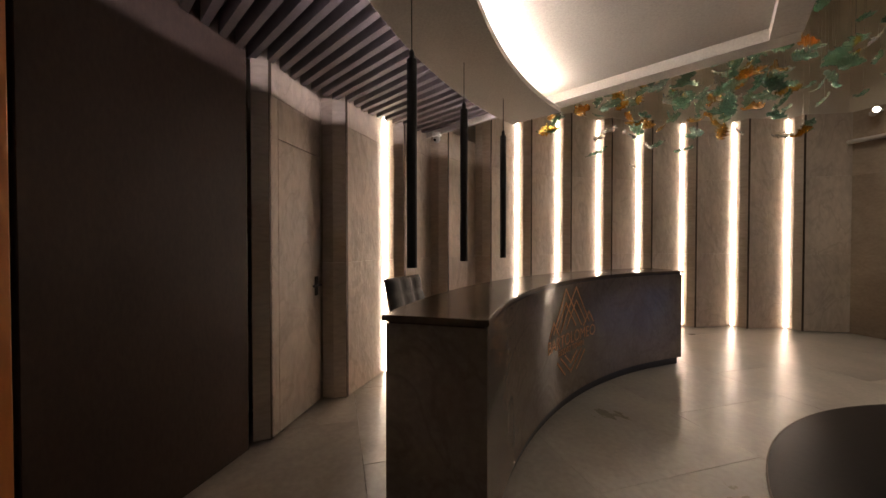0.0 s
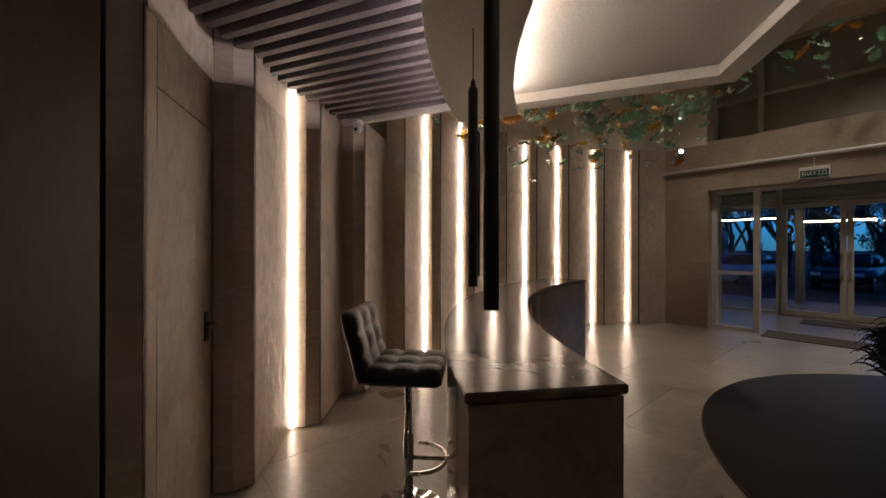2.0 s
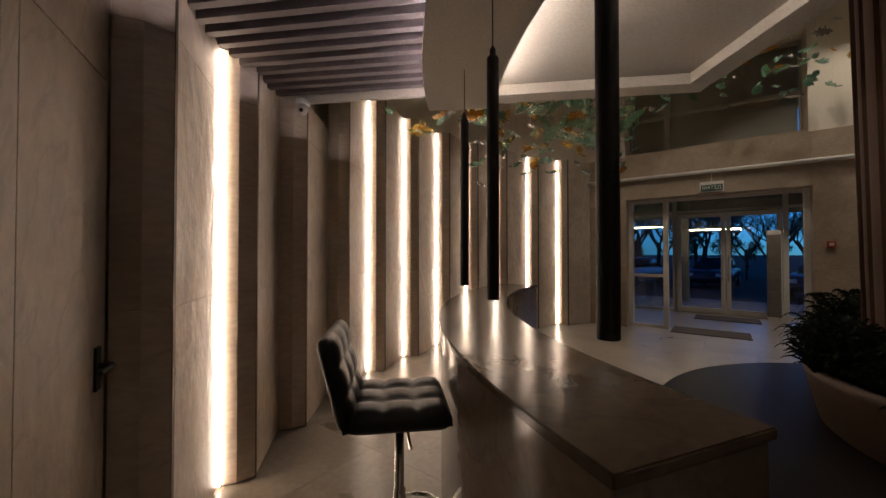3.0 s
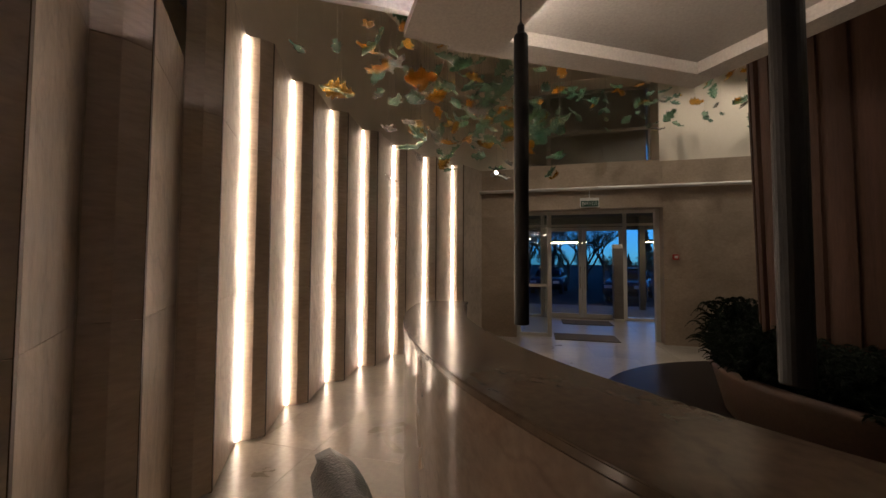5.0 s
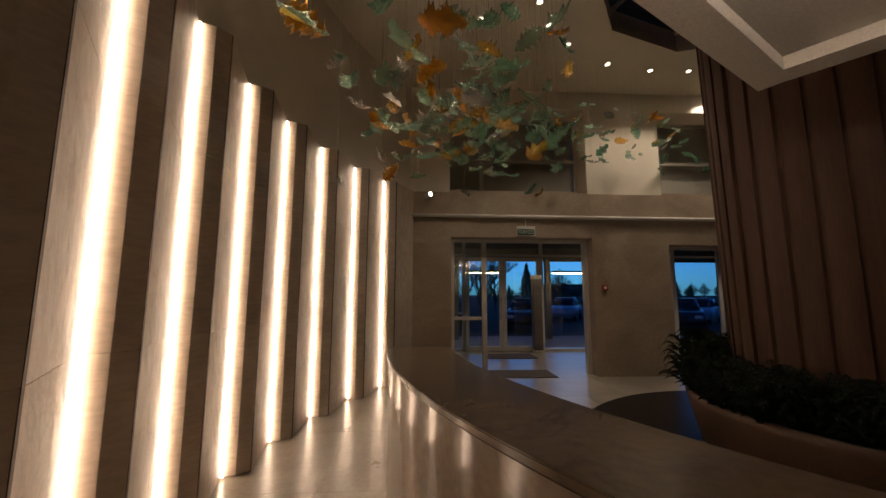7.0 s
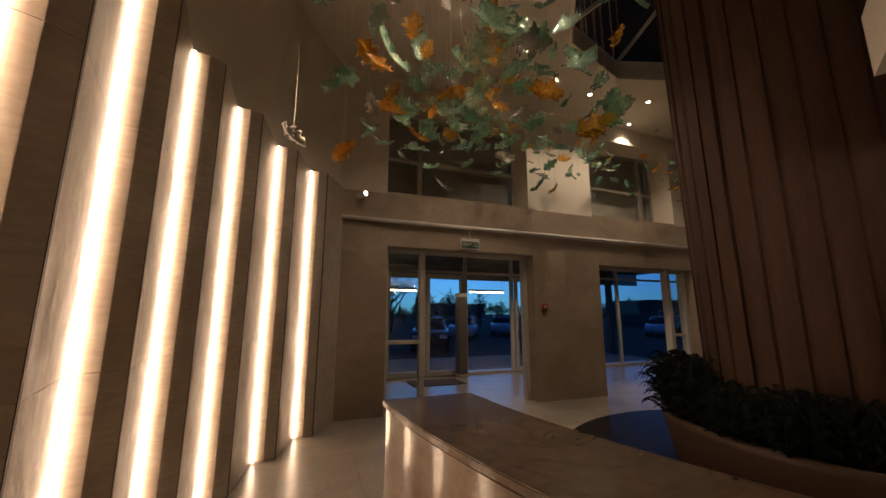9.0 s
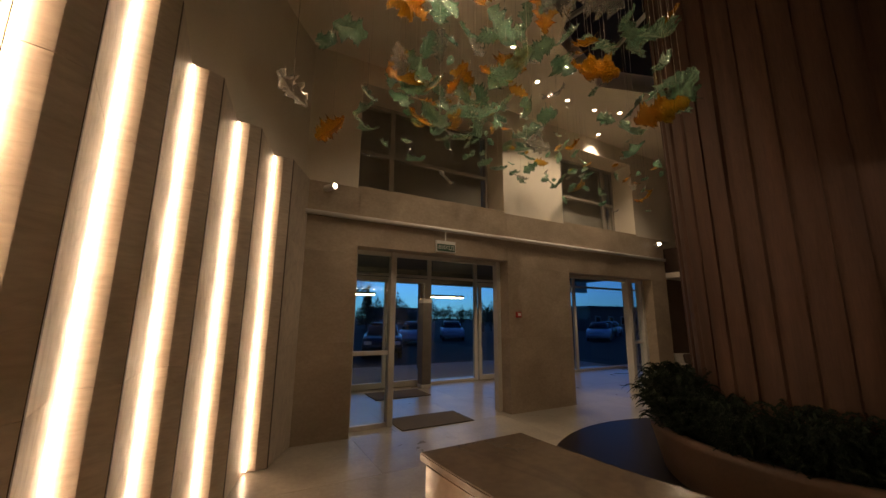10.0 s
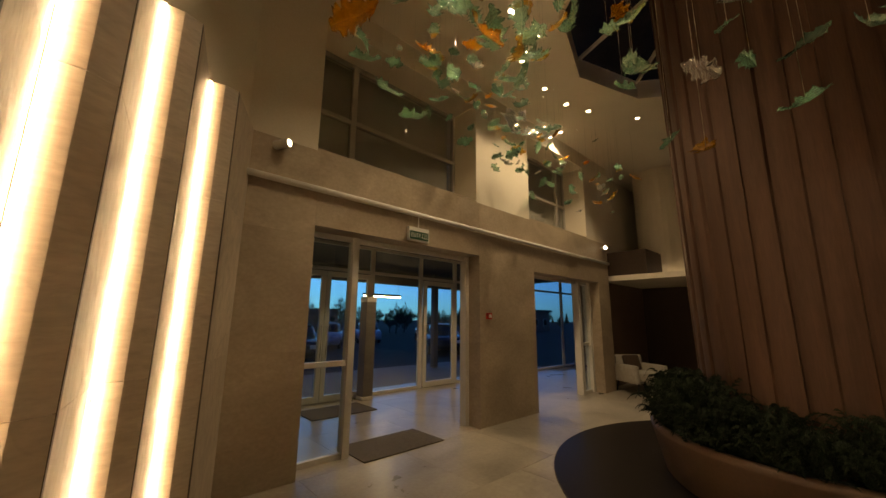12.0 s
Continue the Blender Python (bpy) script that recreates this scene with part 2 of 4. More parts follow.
def prism(pts, z0, z1, bm=None, bevel=0.0):
    """A plan outline, anticlockwise, raised from z0 to z1."""
    bm = bm or bmesh.new()
    lo = [bm.verts.new((x, y, z0)) for x, y in pts]
    hi = [bm.verts.new((x, y, z1)) for x, y in pts]
    n = len(pts)
    bm.faces.new(lo[::-1])
    bm.faces.new(hi)
    for i in range(n):
        bm.faces.new((lo[i], lo[(i + 1) % n], hi[(i + 1) % n], hi[i]))
    if bevel:
        bmesh.ops.bevel(bm, geom=bm.edges[:], offset=bevel, segments=2, affect="EDGES", profile=0.6)
    return bm


def slab(a, b, thick, z0, z1, bm=None, bevel=0.0):
    """An upright slab whose visible face runs from a to b in plan; its thickness lies to the left of a to b."""
    ax, ay = a
    bx, by = b
    d = math.hypot(bx - ax, by - ay)
    nx, ny = -(by - ay) / d * thick, (bx - ax) / d * thick
    pts = [(ax, ay), (bx, by), (bx + nx, by + ny), (ax + nx, ay + ny)]
    return prism(pts, z0, z1, bm, bevel)


def ring(c, r0, r1, a0, a1, z0, z1, n=48, bm=None):
    """A sector of a ring about c, from a0 to a1 degrees, as a chain of wedges sharing edges."""
    bm = bm or bmesh.new()
    full = abs(a1 - a0) >= 359.9
    cols = []
    for i in range(n if full else n + 1):
        a = radians(a0 + (a1 - a0) * i / n)
        u, v = math.cos(a), math.sin(a)
        cols.append([bm.verts.new((c[0] + r * u, c[1] + r * v, z)) for r, z in ((r0, z0), (r1, z0), (r1, z1), (r0, z1))])
    for i in range(n):
        p, q = cols[i], cols[(i + 1) % len(cols)]
        for k in range(4):
            bm.faces.new((p[k], p[(k + 1) % 4], q[(k + 1) % 4], q[k]))
    if not full:
        bm.faces.new(cols[0][::-1])
        bm.faces.new(cols[-1])
    bmesh.ops.recalc_face_normals(bm, faces=bm.faces[:])
    return bm


def lathe(profile, n=24, bm=None, at=(0, 0, 0)):
    bm = bm or bmesh.new()
    rows = []
    for r, z in profile:
        rows.append([bm.verts.new((at[0] + r * math.cos(2 * math.pi * i / n), at[1] + r * math.sin(2 * math.pi * i / n), at[2] + z)) for i in range(n)])
    for p, q in zip(rows, rows[1:]):
        for i in range(n):
            bm.faces.new((p[i], p[(i + 1) % n], q[(i + 1) % n], q[i]))
    bm.faces.new(rows[0][::-1])
    bm.faces.new(rows[-1])
    return bm


def tube(pts, r, n=10, bm=None):
    """A round bar along a path of points."""
    bm = bm or bmesh.new()
    pts = [Vector(p) for p in pts]
    rows = []
    for i, p in enumerate(pts):
        d = (pts[min(i + 1, len(pts) - 1)] - pts[max(i - 1, 0)]).normalized()
        q = d.to_track_quat("Z", "Y")
        rows.append([bm.verts.new(p + q @ Vector((r * math.cos(2 * math.pi * k / n), r * math.sin(2 * math.pi * k / n), 0))) for k in range(n)])
    for a, b in zip(rows, rows[1:]):
        for k in range(n):
            bm.faces.new((a[k], a[(k + 1) % n], b[(k + 1) % n], b[k]))
    bm.faces.new(rows[0][::-1])
    bm.faces.new(rows[-1])
    return bm


def lamp(name, kind, at, target, power, color, **kw):
    d = bpy.data.lights.new(name, kind)
    d.energy, d.color = power, color
    for k, v in kw.items():
        if k == "spot":
            d.spot_size, d.spot_blend = radians(v), 0.5
        if k == "size":
            d.shadow_soft_size = v
    ob = new(name, d)
    ob.matrix_world = look(at, target)
    return ob


# ---- the large structure ----
TC, TR = (0.685, 4.12), 5.69       # centre and radius of the sawtooth wall
CC = (0.56, 4.28)                  # centre of column, planter, disc and desk
HALL_Z, LOW_Z, TOOTH_Z, WALL_Y = 5.42, 2.60, 3.36, 7.83
FLOOR_BASE = box(-7.5, 8, -4, 11.4, -0.25, -0.012)
floor = solid("floor", FLOOR_BASE, "joint", "polished beige stone tile floor with thin grey joints", "floor", kind="structure")


def on_circle(c, r, a):
    return (c[0] + r * math.cos(radians(a)), c[1] + r * math.sin(radians(a)))


def tooth(a, radius):
    """Plan corners of one tooth: the deep corner, the step and the nose."""
    u = Vector((-math.cos(radians(a)), -math.sin(radians(a))))
    w = Vector((math.sin(radians(a)), -math.cos(radians(a))))
    s = Vector(on_circle(TC, radius, a))
    return s - 0.108 * (0.94 * u + 0.34 * w), s, s + 0.112 * (0.68 * u + 0.73 * w)


ANGLES = (231.3, 223.2, 215.05, 207.8, 200.0, 192.25, 184.65, 177.05, 169.85, 162.4, 154.4, 146.95)
TEETH = [tooth(a, min(TR, 5.60 + 0.018 * k)) for k, a in enumerate(ANGLES)]      # W, A, 1, B, C, 2 ... 8
LIT = {2, 5, 6, 7, 8, 9, 10, 11}

back = ring(TC, 6.05, 6.3, 128, 262, 0, TOOTH_Z - 0.03, 60)
solid("wall_west", back, "plaster", "curved beige plaster wall behind the stone panels", "wall", kind="structure")
solid("wall_west_upper", ring(TC, 5.80, 6.3, 120, 262, TOOTH_Z, HALL_Z, 60), "plaster", "plain curved beige plaster wall above the panels", "wall", kind="structure", smooth=False)

for i, (r, s, f) in enumerate(TEETH):
    low = i < 4
    top = LOW_Z + 0.12 if low else TOOTH_Z
    p = thing("stone_wall_panel", ("beige stone wall panel with a glowing vertical light strip" if i in LIT else "unlit beige stone wall panel in a sawtooth row"), "wall panel", (*s, 0), group="sawtooth stone panels")
    inv = Matrix.Translation((-s[0], -s[1], 0))
    nxt = TEETH[i + 1][0] if i < 11 else Vector((-3.70, 7.83))
    cuts = [0.012, 1.205, 2.405, top]

    def stone(name, a, b, thick, z0, z1, mat="panel", label=""):
        bm = slab(b, a, thick, z0, z1, bevel=0.0015)
        bmesh.ops.transform(bm, matrix=inv, verts=bm.verts[:])
        return part(name, bm, mat, p, label)

    end = nxt
    d = (nxt - f).normalized()
    for z0, z1 in zip(cuts, cuts[1:]):
        if i == 0 and z0 < 2.2:
            continue
        stone("face_slab", f + d * 0.028, end, -0.03, z0, z1 - 0.0015)
    for z0, z1 in zip(cuts, cuts[1:]):
        if i > 0:
            stone("return_slab", r + (s - r).normalized() * 0.003, s, -0.02, z0, z1 - 0.002, "panel_flat")
        stone("nose_slab", s, f, -0.025, z0, z1 - 0.0015, "panel_flat")
    # dark strip drawn where the face sets back and leaves a shadow gap
    stone("edge_trim", f - d * 0.002, f + d * 0.028, -0.02, 0.005, top, "bronze", "dark strip for the shadow gap at the panel edge")
    if i in LIT:
        q = (s - r).normalized()
        pd = (TEETH[i - 1][2] - r).normalized()
        w_in = Vector((-q[1], q[0]))
        w_in = w_in if w_in.dot(pd) > 0 else -w_in

        def on_return(name, a0, a1, lift, thick, mat, label):
            """A strip on the return slab, from a0 to a1 out of the deep corner, standing lift to lift + thick off the stone."""
            pts = [r + q * a0 + w_in * lift, r + q * a1 + w_in * lift, r + q * a1 + w_in * (lift + thick), r + q * a0 + w_in * (lift + thick)]
            bm = prism([tuple(v) for v in pts], 0.02, top - 0.015)
            bmesh.ops.recalc_face_normals(bm, faces=bm.faces[:])
            bmesh.ops.transform(bm, matrix=inv, verts=bm.verts[:])
            return part(name, bm, mat, p, label)

        on_return("profile", 0.0005, 0.0035, 0.010, 0.018, "white", "slim metal light profile")
        on_return("light_strip", 0.004, 0.020, 0.014, 0.011, "led", "glowing warm light strip")

# the flush door in the first panel
r, s, f = TEETH[0]
nxt = TEETH[1][0]
d = (nxt - f).normalized()
L = (nxt - f).length
door = tagged(new("door_1"), "flush beige stone-faced door with black lever handle", "door", kind="structure")
for nm, a0, a1, z0, z1 in (("door_leaf", 0.10, L - 0.02, 0.01, 2.115), ("side_panel", 0.012, 0.096, 0.01, 2.403), ("top_panel", 0.10, L - 0.02, 2.121, 2.403)):
    part(nm, slab(f + d * a1, f + d * a0, -0.03, z0, z1, bevel=0.0015), "panel", door)
hp = f + d * (L - 0.10)
nrm = Vector((-d[1], d[0]))
if nrm.dot(Vector(TC) - hp) < 0:
    nrm = -nrm
bm = tube([(*(hp), 1.02), (*(hp + nrm * 0.05), 1.02)], 0.011)
tube([(*(hp + nrm * 0.05), 1.02), (*(hp + nrm * 0.05 - d * 0.12), 1.02)], 0.009, bm=bm)
h = part("handle", bm, "black_metal", door, "matt black lever handle")
part("rose", box(-0.022, 0.022, -0.005, 0.005, 0.93, 1.09, m=Matrix.Translation((*(hp + nrm * 0.004), 0)) @ Matrix.Rotation(math.atan2(d[1], d[0]), 4, "Z")), "black_metal", h)

# the dark wall beside the start of the walk
wa, wd = Vector((-2.745, -0.262)), Vector((0.41, -0.235)).normalized()
wb = wa + wd * 1.115
solid("wall_south_west", slab(wb, wa, 0.22, 0, LOW_Z + 0.2, bevel=0.003), "brown_wall", "dark brown flat wall panel beside the door", "wall", kind="structure")
solid("jamb_panel", slab(wb + wd * 0.24, wb + wd * 0.02, 0.16, 0, LOW_Z + 0.1, bevel=0.004), "orange_glow_wood", "wooden door jamb coloured orange for the warm glow on it", "door jamb", kind="structure")

# the cladding of the entrance wall
O1, O2 = (-3.0, -0.36, 2.51), (1.12, 3.70, 2.40)
WY1 = WALL_Y + 0.33
wall = tagged(new("wall_north"), "beige travertine-clad entrance wall with two glazed openings", "wall", kind="structure")


def cladding(x0, x1, z0, z1, y0=WALL_Y, y1=WY1):
    part("stone_slab", box(x0 + 0.0005, x1 - 0.0005, y0, y1, z0 + 0.0005, z1 - 0.0005), "stone_wall", wall)


for x0, x1 in ((-4.3, O1[0]), (O1[1], O2[0]), (O2[1], 4.25)):
    for z0, z1 in ((0, 1.2), (1.2, 2.4)):
        cladding(x0, x1, z0, z1)
for x0, x1, z0 in ((-4.3, O1[0], 2.4), (O1[0], -1.70, O1[2]), (-1.70, O1[1], O1[2]), (O1[1], O2[0], 2.4), (O2[0], 2.36, O2[2]), (2.36, O2[1], O2[2]), (O2[1], 4.25, 2.4)):
    cladding(x0, x1, z0, 2.88)
for x0, x1 in ((-4.3, -3.0), (-3.0, -1.70), (-1.70, -0.36), (-0.36, 1.1), (1.1, 2.4), (2.4, 4.25)):
    cladding(x0, x1, 2.88, 3.36)
# the plastered upper part
upper = tagged(new("wall_north_upper"), "pale plastered upper wall with dark clerestory windows", "wall", kind="structure")
U1, U2 = (-3.03, -0.40), (1.06, 3.30)
for x0, x1 in ((-4.6, U1[0]), (U1[1], U2[0]), (U2[1], 4.6)):
    part("plaster_pier", box(x0, x1, WALL_Y + 0.02, 8.6, 3.362, HALL_Z), "plaster", upper)
for x0, x1 in (U1, U2):
    part("plaster_lintel", box(x0, x1, WALL_Y + 0.02, 8.6, 5.06, HALL_Z), "plaster", upper)
    part("window_ledge", box(x0, x1, WALL_Y + 0.02, 8.6, 3.362, 3.40), "stone_wall", upper)


def glazing(name, label, x0, x1, z0, z1, y, ups, rails, frame_w=0.06, mat="frame", glass="glass", skip=(), deep=0.035):
    """A fixed screen: outer frame, mullions at ups, rails as (x0, x1, z), a pane in every bay."""
    w = tagged(new(name), label, "window", kind="structure")
    xs = [x0] + [u for u in ups] + [x1]
    for x in xs:
        part("mullion", box(x - frame_w / 2, x + frame_w / 2, y - deep, y + deep, z0, z1, 0.004), mat, w)
    for a, b in zip(xs, xs[1:]):
        zs = sorted([z0 + 0.03, z1 - 0.03] + [z for p, q, z in rails if p < (a + b) / 2 < q])
        for z in zs:
            if z < z0 + 0.05 and any(p < (a + b) / 2 < q for p, q in skip):
                continue
            part("rail", box(a + frame_w / 2, b - frame_w / 2, y - 0.032, y + 0.032, z - 0.03, z + 0.03, 0.004), mat, w)
        for p, q in zip(zs, zs[1:]):
            if any(u < (a + b) / 2 < v for u, v in skip) and p < z0 + 1.5:
                continue
            g = part("pane", box(a + frame_w / 2 - 0.005, b - frame_w / 2 + 0.005, y - 0.006, y + 0.006, p + 0.025, q - 0.025), glass, w)
            g.visible_shadow = False
    return w


glazing("window_1", "pale aluminium glazed entrance screen with an open doorway", O1[0] + 0.03, O1[1] - 0.03, 0, O1[2] - 0.002, 8.12, (-2.36,), ((-3, -2.36, 1.02),), 0.085, skip=((-2.36, -0.4),), deep=0.06)
glazing("window_2", "pale aluminium glazed screen beside the lounge", O2[0] + 0.03, O2[1] - 0.03, 0, O2[2] - 0.002, 8.12, (3.19,), ((3.2, 3.8, 1.03),), 0.10, skip=((1.0, 3.19),), deep=0.075)
for k, (x0, x1, mm) in enumerate(((U1[0], U1[1], -2.35), (U2[0], U2[1], 2.95))):
    glazing("window_%d" % (3 + k), "dark clerestory window in grey frames", x0, x1, 3.40, 5.06, 8.38, (mm,), ((x0, x1, 4.18),), 0.08, "clerestory_frame", "clerestory")
    # added sheet behind the panes, giving them the grey of their reflections
    solid("reflection_sheet", box(x0 + 0.04, x1 - 0.04, 8.50, 8.53, 3.41, 5.05), "blind", "grey sheet standing in for reflections in the clerestory window", "blind")
# ceiling above the hall, with the skylight well round the column
SKY_R = 2.2
hall = bmesh.new()
n_oct = 10
inner = [on_circle(CC, SKY_R, 360 / n_oct * (i + 0.5)) for i in range(n_oct)]
big = [on_circle(CC, 9.5, 360 / n_oct * (i + 0.5)) for i in range(n_oct)]
for i in range(n_oct):
    j = (i + 1) % n_oct
    for z0, flip in ((HALL_Z, False), (HALL_Z + 0.2, True)):
        q = [hall.verts.new((*pt, z0)) for pt in (inner[i], inner[j], big[j], big[i])]
        hall.faces.new(q if not flip else q[::-1])
    q = [hall.verts.new(v) for v in ((*inner[i], HALL_Z), (*inner[j], HALL_Z), (*inner[j], HALL_Z + 0.2), (*inner[i], HALL_Z + 0.2))]
    hall.faces.new(q)
solid("ceiling", hall, "plaster", "matt beige hall ceiling with a many-sided skylight opening", "ceiling", kind="structure")
skyl = tagged(new("skylight"), "many-sided dark glazed skylight round the column", "skylight", kind="structure")
for i in range(n_oct):
    j = (i + 1) % n_oct
    a, b = Vector(inner[i]), Vector(inner[j])
    part("kerb", slab(a, b, -0.04, HALL_Z - 0.06, HALL_Z + 0.30), "plaster", skyl)
    part("glazing_bar", tube([(*on_circle(CC, SKY_R, 360 / n_oct * (i + 0.5)), HALL_Z + 0.26), (*on_circle(CC, 0.6, 360 / n_oct * (i + 0.5)), HALL_Z + 0.85)], 0.035, 6), "clerestory_frame", skyl)
    bm = bmesh.new()
    bm.faces.new([bm.verts.new(v) for v in ((*a, HALL_Z + 0.28), (*b, HALL_Z + 0.28), (*on_circle(CC, 0.6, 360 / n_oct * (j + 0.5)), HALL_Z + 0.88), (*on_circle(CC, 0.6, 360 / n_oct * (i + 0.5)), HALL_Z + 0.88))])
    bmesh.ops.solidify(bm, geom=bm.faces[:], thickness=0.02)
    part("pane", bm, "skylight_pane", skyl)

# closing walls
solid("wall_east", box(7.0, 7.2, -4, 8.2, 0, HALL_Z), "brown_wall", "dark brown lounge wall", "wall", kind="structure")
solid("wall_south", box(-7.5, 8, -4.2, -4, 0, HALL_Z), "plaster", "plain beige plaster wall", "wall", kind="structure")
solid("wall_lounge", box(4.25, 7.0, 8.05, 8.25, 0, 2.60), "lounge_wall", "dark brown lounge wall behind the armchair", "wall", kind="structure")
solid("wall_lounge_upper", box(4.25, 7.0, 8.05, 8.25, 2.602, HALL_Z), "plaster", "plain beige plaster wall above the lounge", "wall", kind="structure")
drum = solid("lounge_drum", ring((6.1, 7.0), 0.62, 0.70, 0, 360, 2.66, HALL_Z, 40), "plaster", "round pale plaster drum above the lounge ceiling", "wall", kind="structure")
solid("lounge_cove_light", ring((6.1, 7.0), 0.72, 0.735, 150, 300, 2.602, 2.615, 30), "lamp", "short glowing strip at the foot of the plaster drum", "cove light")
solid("lounge_soffit", box(4.36, 7.0, 5.2, 8.05, 2.48, 2.60), "plaster", "pale lounge ceiling edge", "ceiling", kind="structure")
solid("lounge_bulkhead", box(4.36, 5.6, 7.0, 8.05, 2.60, 3.17), "brown_wall", "dark brown bulkhead above the lounge", "wall", kind="structure")

# the low ceiling: slats, tongue, recess
BC, BR0, BR1, BAND_Z = (0.60, 4.20), 3.972, 4.447, 2.485      # the hung band over the desk
SD, SN = Vector((0.875, 0.484)), Vector((-0.484, 0.875))
solid("ceiling_band", ring(BC, BR0, BR1, 211.4, 292, BAND_Z, BAND_Z + 0.04, 80), "soffit", "curved pale plaster ceiling band hung over the desk", "ceiling", kind="structure")
REC_Z = LOW_Z + 0.078
c0, c1, e2 = Vector((-2.95, 2.12)), Vector((-1.665, 2.83)), Vector((0.60, -0.80))
REC = [on_circle(BC, 4.20, a) for a in range(210, 273, 3)] + [tuple(c1 + e2 * 2.6 + Vector((0.1, 0.07))), tuple(c1 + Vector((0.05, 0.1))), tuple(c0 + Vector((0.0, 0.16)))]
solid("ceiling_recess", prism(REC, REC_Z, REC_Z + 0.05), "soffit", "pale recessed ceiling washed by cove light", "ceiling", kind="structure")
solid("recess_wall", ring(BC, 4.19, 4.23, 211.6, 292, BAND_Z + 0.04, LOW_Z + 0.26, 72), "soffit", "curved upstand between the cove and the slats", "ceiling", kind="structure")
cove = solid("cove_light", ring(BC, BR0 + 0.06, BR0 + 0.075, 212.5, 268, BAND_Z + 0.042, BAND_Z + 0.056, 72), "cove_led", "glowing warm cove light strip in the ceiling recess", "cove light")
lip = tagged(new("ceiling_lip"), "straight pale plaster edge beam of the ceiling recess", "ceiling", kind="structure")
part("beam", slab(c0 + Vector((-0.05, -0.03)), c1 + Vector((0.12, 0.066)), 0.15, LOW_Z + 0.004, REC_Z + 0.25), "soffit", lip)
part("beam", slab(c1, c1 + e2 * 2.6, 0.15, LOW_Z + 0.007, REC_Z + 0.25), "soffit", lip)
# ---- slat ceiling ----
def meet(p, d, c, r):
    """Where the line p + t d meets the circle, both t in order, or None."""
    q = p - Vector(c)
    b, k = q.dot(d), q.dot(q) - r * r
    h = b * b - k
    return None if h < 0 else (-b - math.sqrt(h), -b + math.sqrt(h))


slats = tagged(new("slat_ceiling"), "open mauve-brown slat ceiling above the desk aisle", "slat ceiling", kind="structure")
off = 3.10
while off > -1.3:
    o = SN * off
    t0 = meet(o, SD, TC, 5.62)
    t1 = meet(o, SD, BC, 4.24)
    if t0:
        a = t0[0]
        b = t1[0] if t1 and t1[0] > a else a + 3.2
        m = Matrix.Translation((*(o + SD * a), 0)) @ Matrix.Rotation(math.atan2(SD[1], SD[0]), 4, "Z")
        part("slat", box(0, b - a, -0.022, 0.022, LOW_Z + 0.025, LOW_Z + 0.145, m=m), "slat", slats)
    off -= 0.108
t0 = meet(SN * 3.17, SD, TC, 5.62)[0]
m = Matrix.Translation((*(SN * 3.17 + SD * t0), 0)) @ Matrix.Rotation(math.atan2(SD[1], SD[0]), 4, "Z")
part("end_profile", box(0, 1.35, -0.015, 0.015, LOW_Z - 0.02, LOW_Z + 0.32, m=m), "soffit", slats, "pale metal end profile")
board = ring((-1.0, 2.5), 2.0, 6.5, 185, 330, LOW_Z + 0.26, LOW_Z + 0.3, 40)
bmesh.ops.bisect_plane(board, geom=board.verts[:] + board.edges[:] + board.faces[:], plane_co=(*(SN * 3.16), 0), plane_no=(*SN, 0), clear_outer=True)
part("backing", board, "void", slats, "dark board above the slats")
slat_light = thing("slat_light", "thin light strip in an added shield on the ceiling band", "light strip")
part("light_strip", ring(BC, BR1 - 0.112, BR1 - 0.108, 212, 290, BAND_Z + 0.046, BAND_Z + 0.052, 60), "slat_led", slat_light, "glowing cool white strip")
# unseen cap and back, added to keep the strip's light off the slats above
part("profile", ring(BC, BR1 - 0.128, BR1 - 0.107, 212, 290, BAND_Z + 0.053, BAND_Z + 0.057, 60), "black_metal", slat_light, "dark cap added to shield the strip's light")
part("shield_back", ring(BC, BR1 - 0.128, BR1 - 0.114, 212, 290, BAND_Z + 0.0405, BAND_Z + 0.053, 60), "black_metal", slat_light)
solid("low_ceiling", box(-1.2, 7.0, -4, 0.35, LOW_Z + 0.302, LOW_Z + 0.36), "soffit", "plain low ceiling behind the reception", "ceiling", kind="structure")

# ---- floor details ----
disc = thing("granite_disc", "round polished black granite floor plinth under the planter", "floor inlay", (0.57, 4.19, 0))
part("slab", lathe([(2.597, 0), (2.597, 0.016)], 96), "granite", disc)
# ring added for the bright glint on the slab's rim
part("edge_trim", ring((0, 0), 2.598, 2.606, 0, 360, 0.0, 0.017, 96), "bronze", disc, "thin bronze ring for the glint along the disc edge")

# ---- reception desk ----
DC, DF, DB = (0.60, 4.225), 3.898, 4.366
desk = thing("reception_desk", "curved brown stone reception desk with copper emblem", "reception desk", (0, 0, 0))
part("body", ring(DC, DF + 0.008, DB - 0.014, 182.3, 238.7, 0.08, 1.026, 64), "desk", desk)
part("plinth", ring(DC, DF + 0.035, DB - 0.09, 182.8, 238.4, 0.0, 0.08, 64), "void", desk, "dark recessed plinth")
part("shadow_gap", ring(DC, DF + 0.02, DB - 0.026, 182.4, 238.6, 1.026, 1.036, 64), "bronze", desk)
top = ring(DC, DF, DB, 182.0, 238.9, 1.036, 1.064, 64)
bmesh.ops.bevel(top, geom=[e for e in top.edges if len(e.link_faces) == 2 and e.calc_face_angle(0) > 1], offset=0.004, segments=2, affect="EDGES")
part("worktop", top, "desk_top", desk, "polished brown stone worktop")


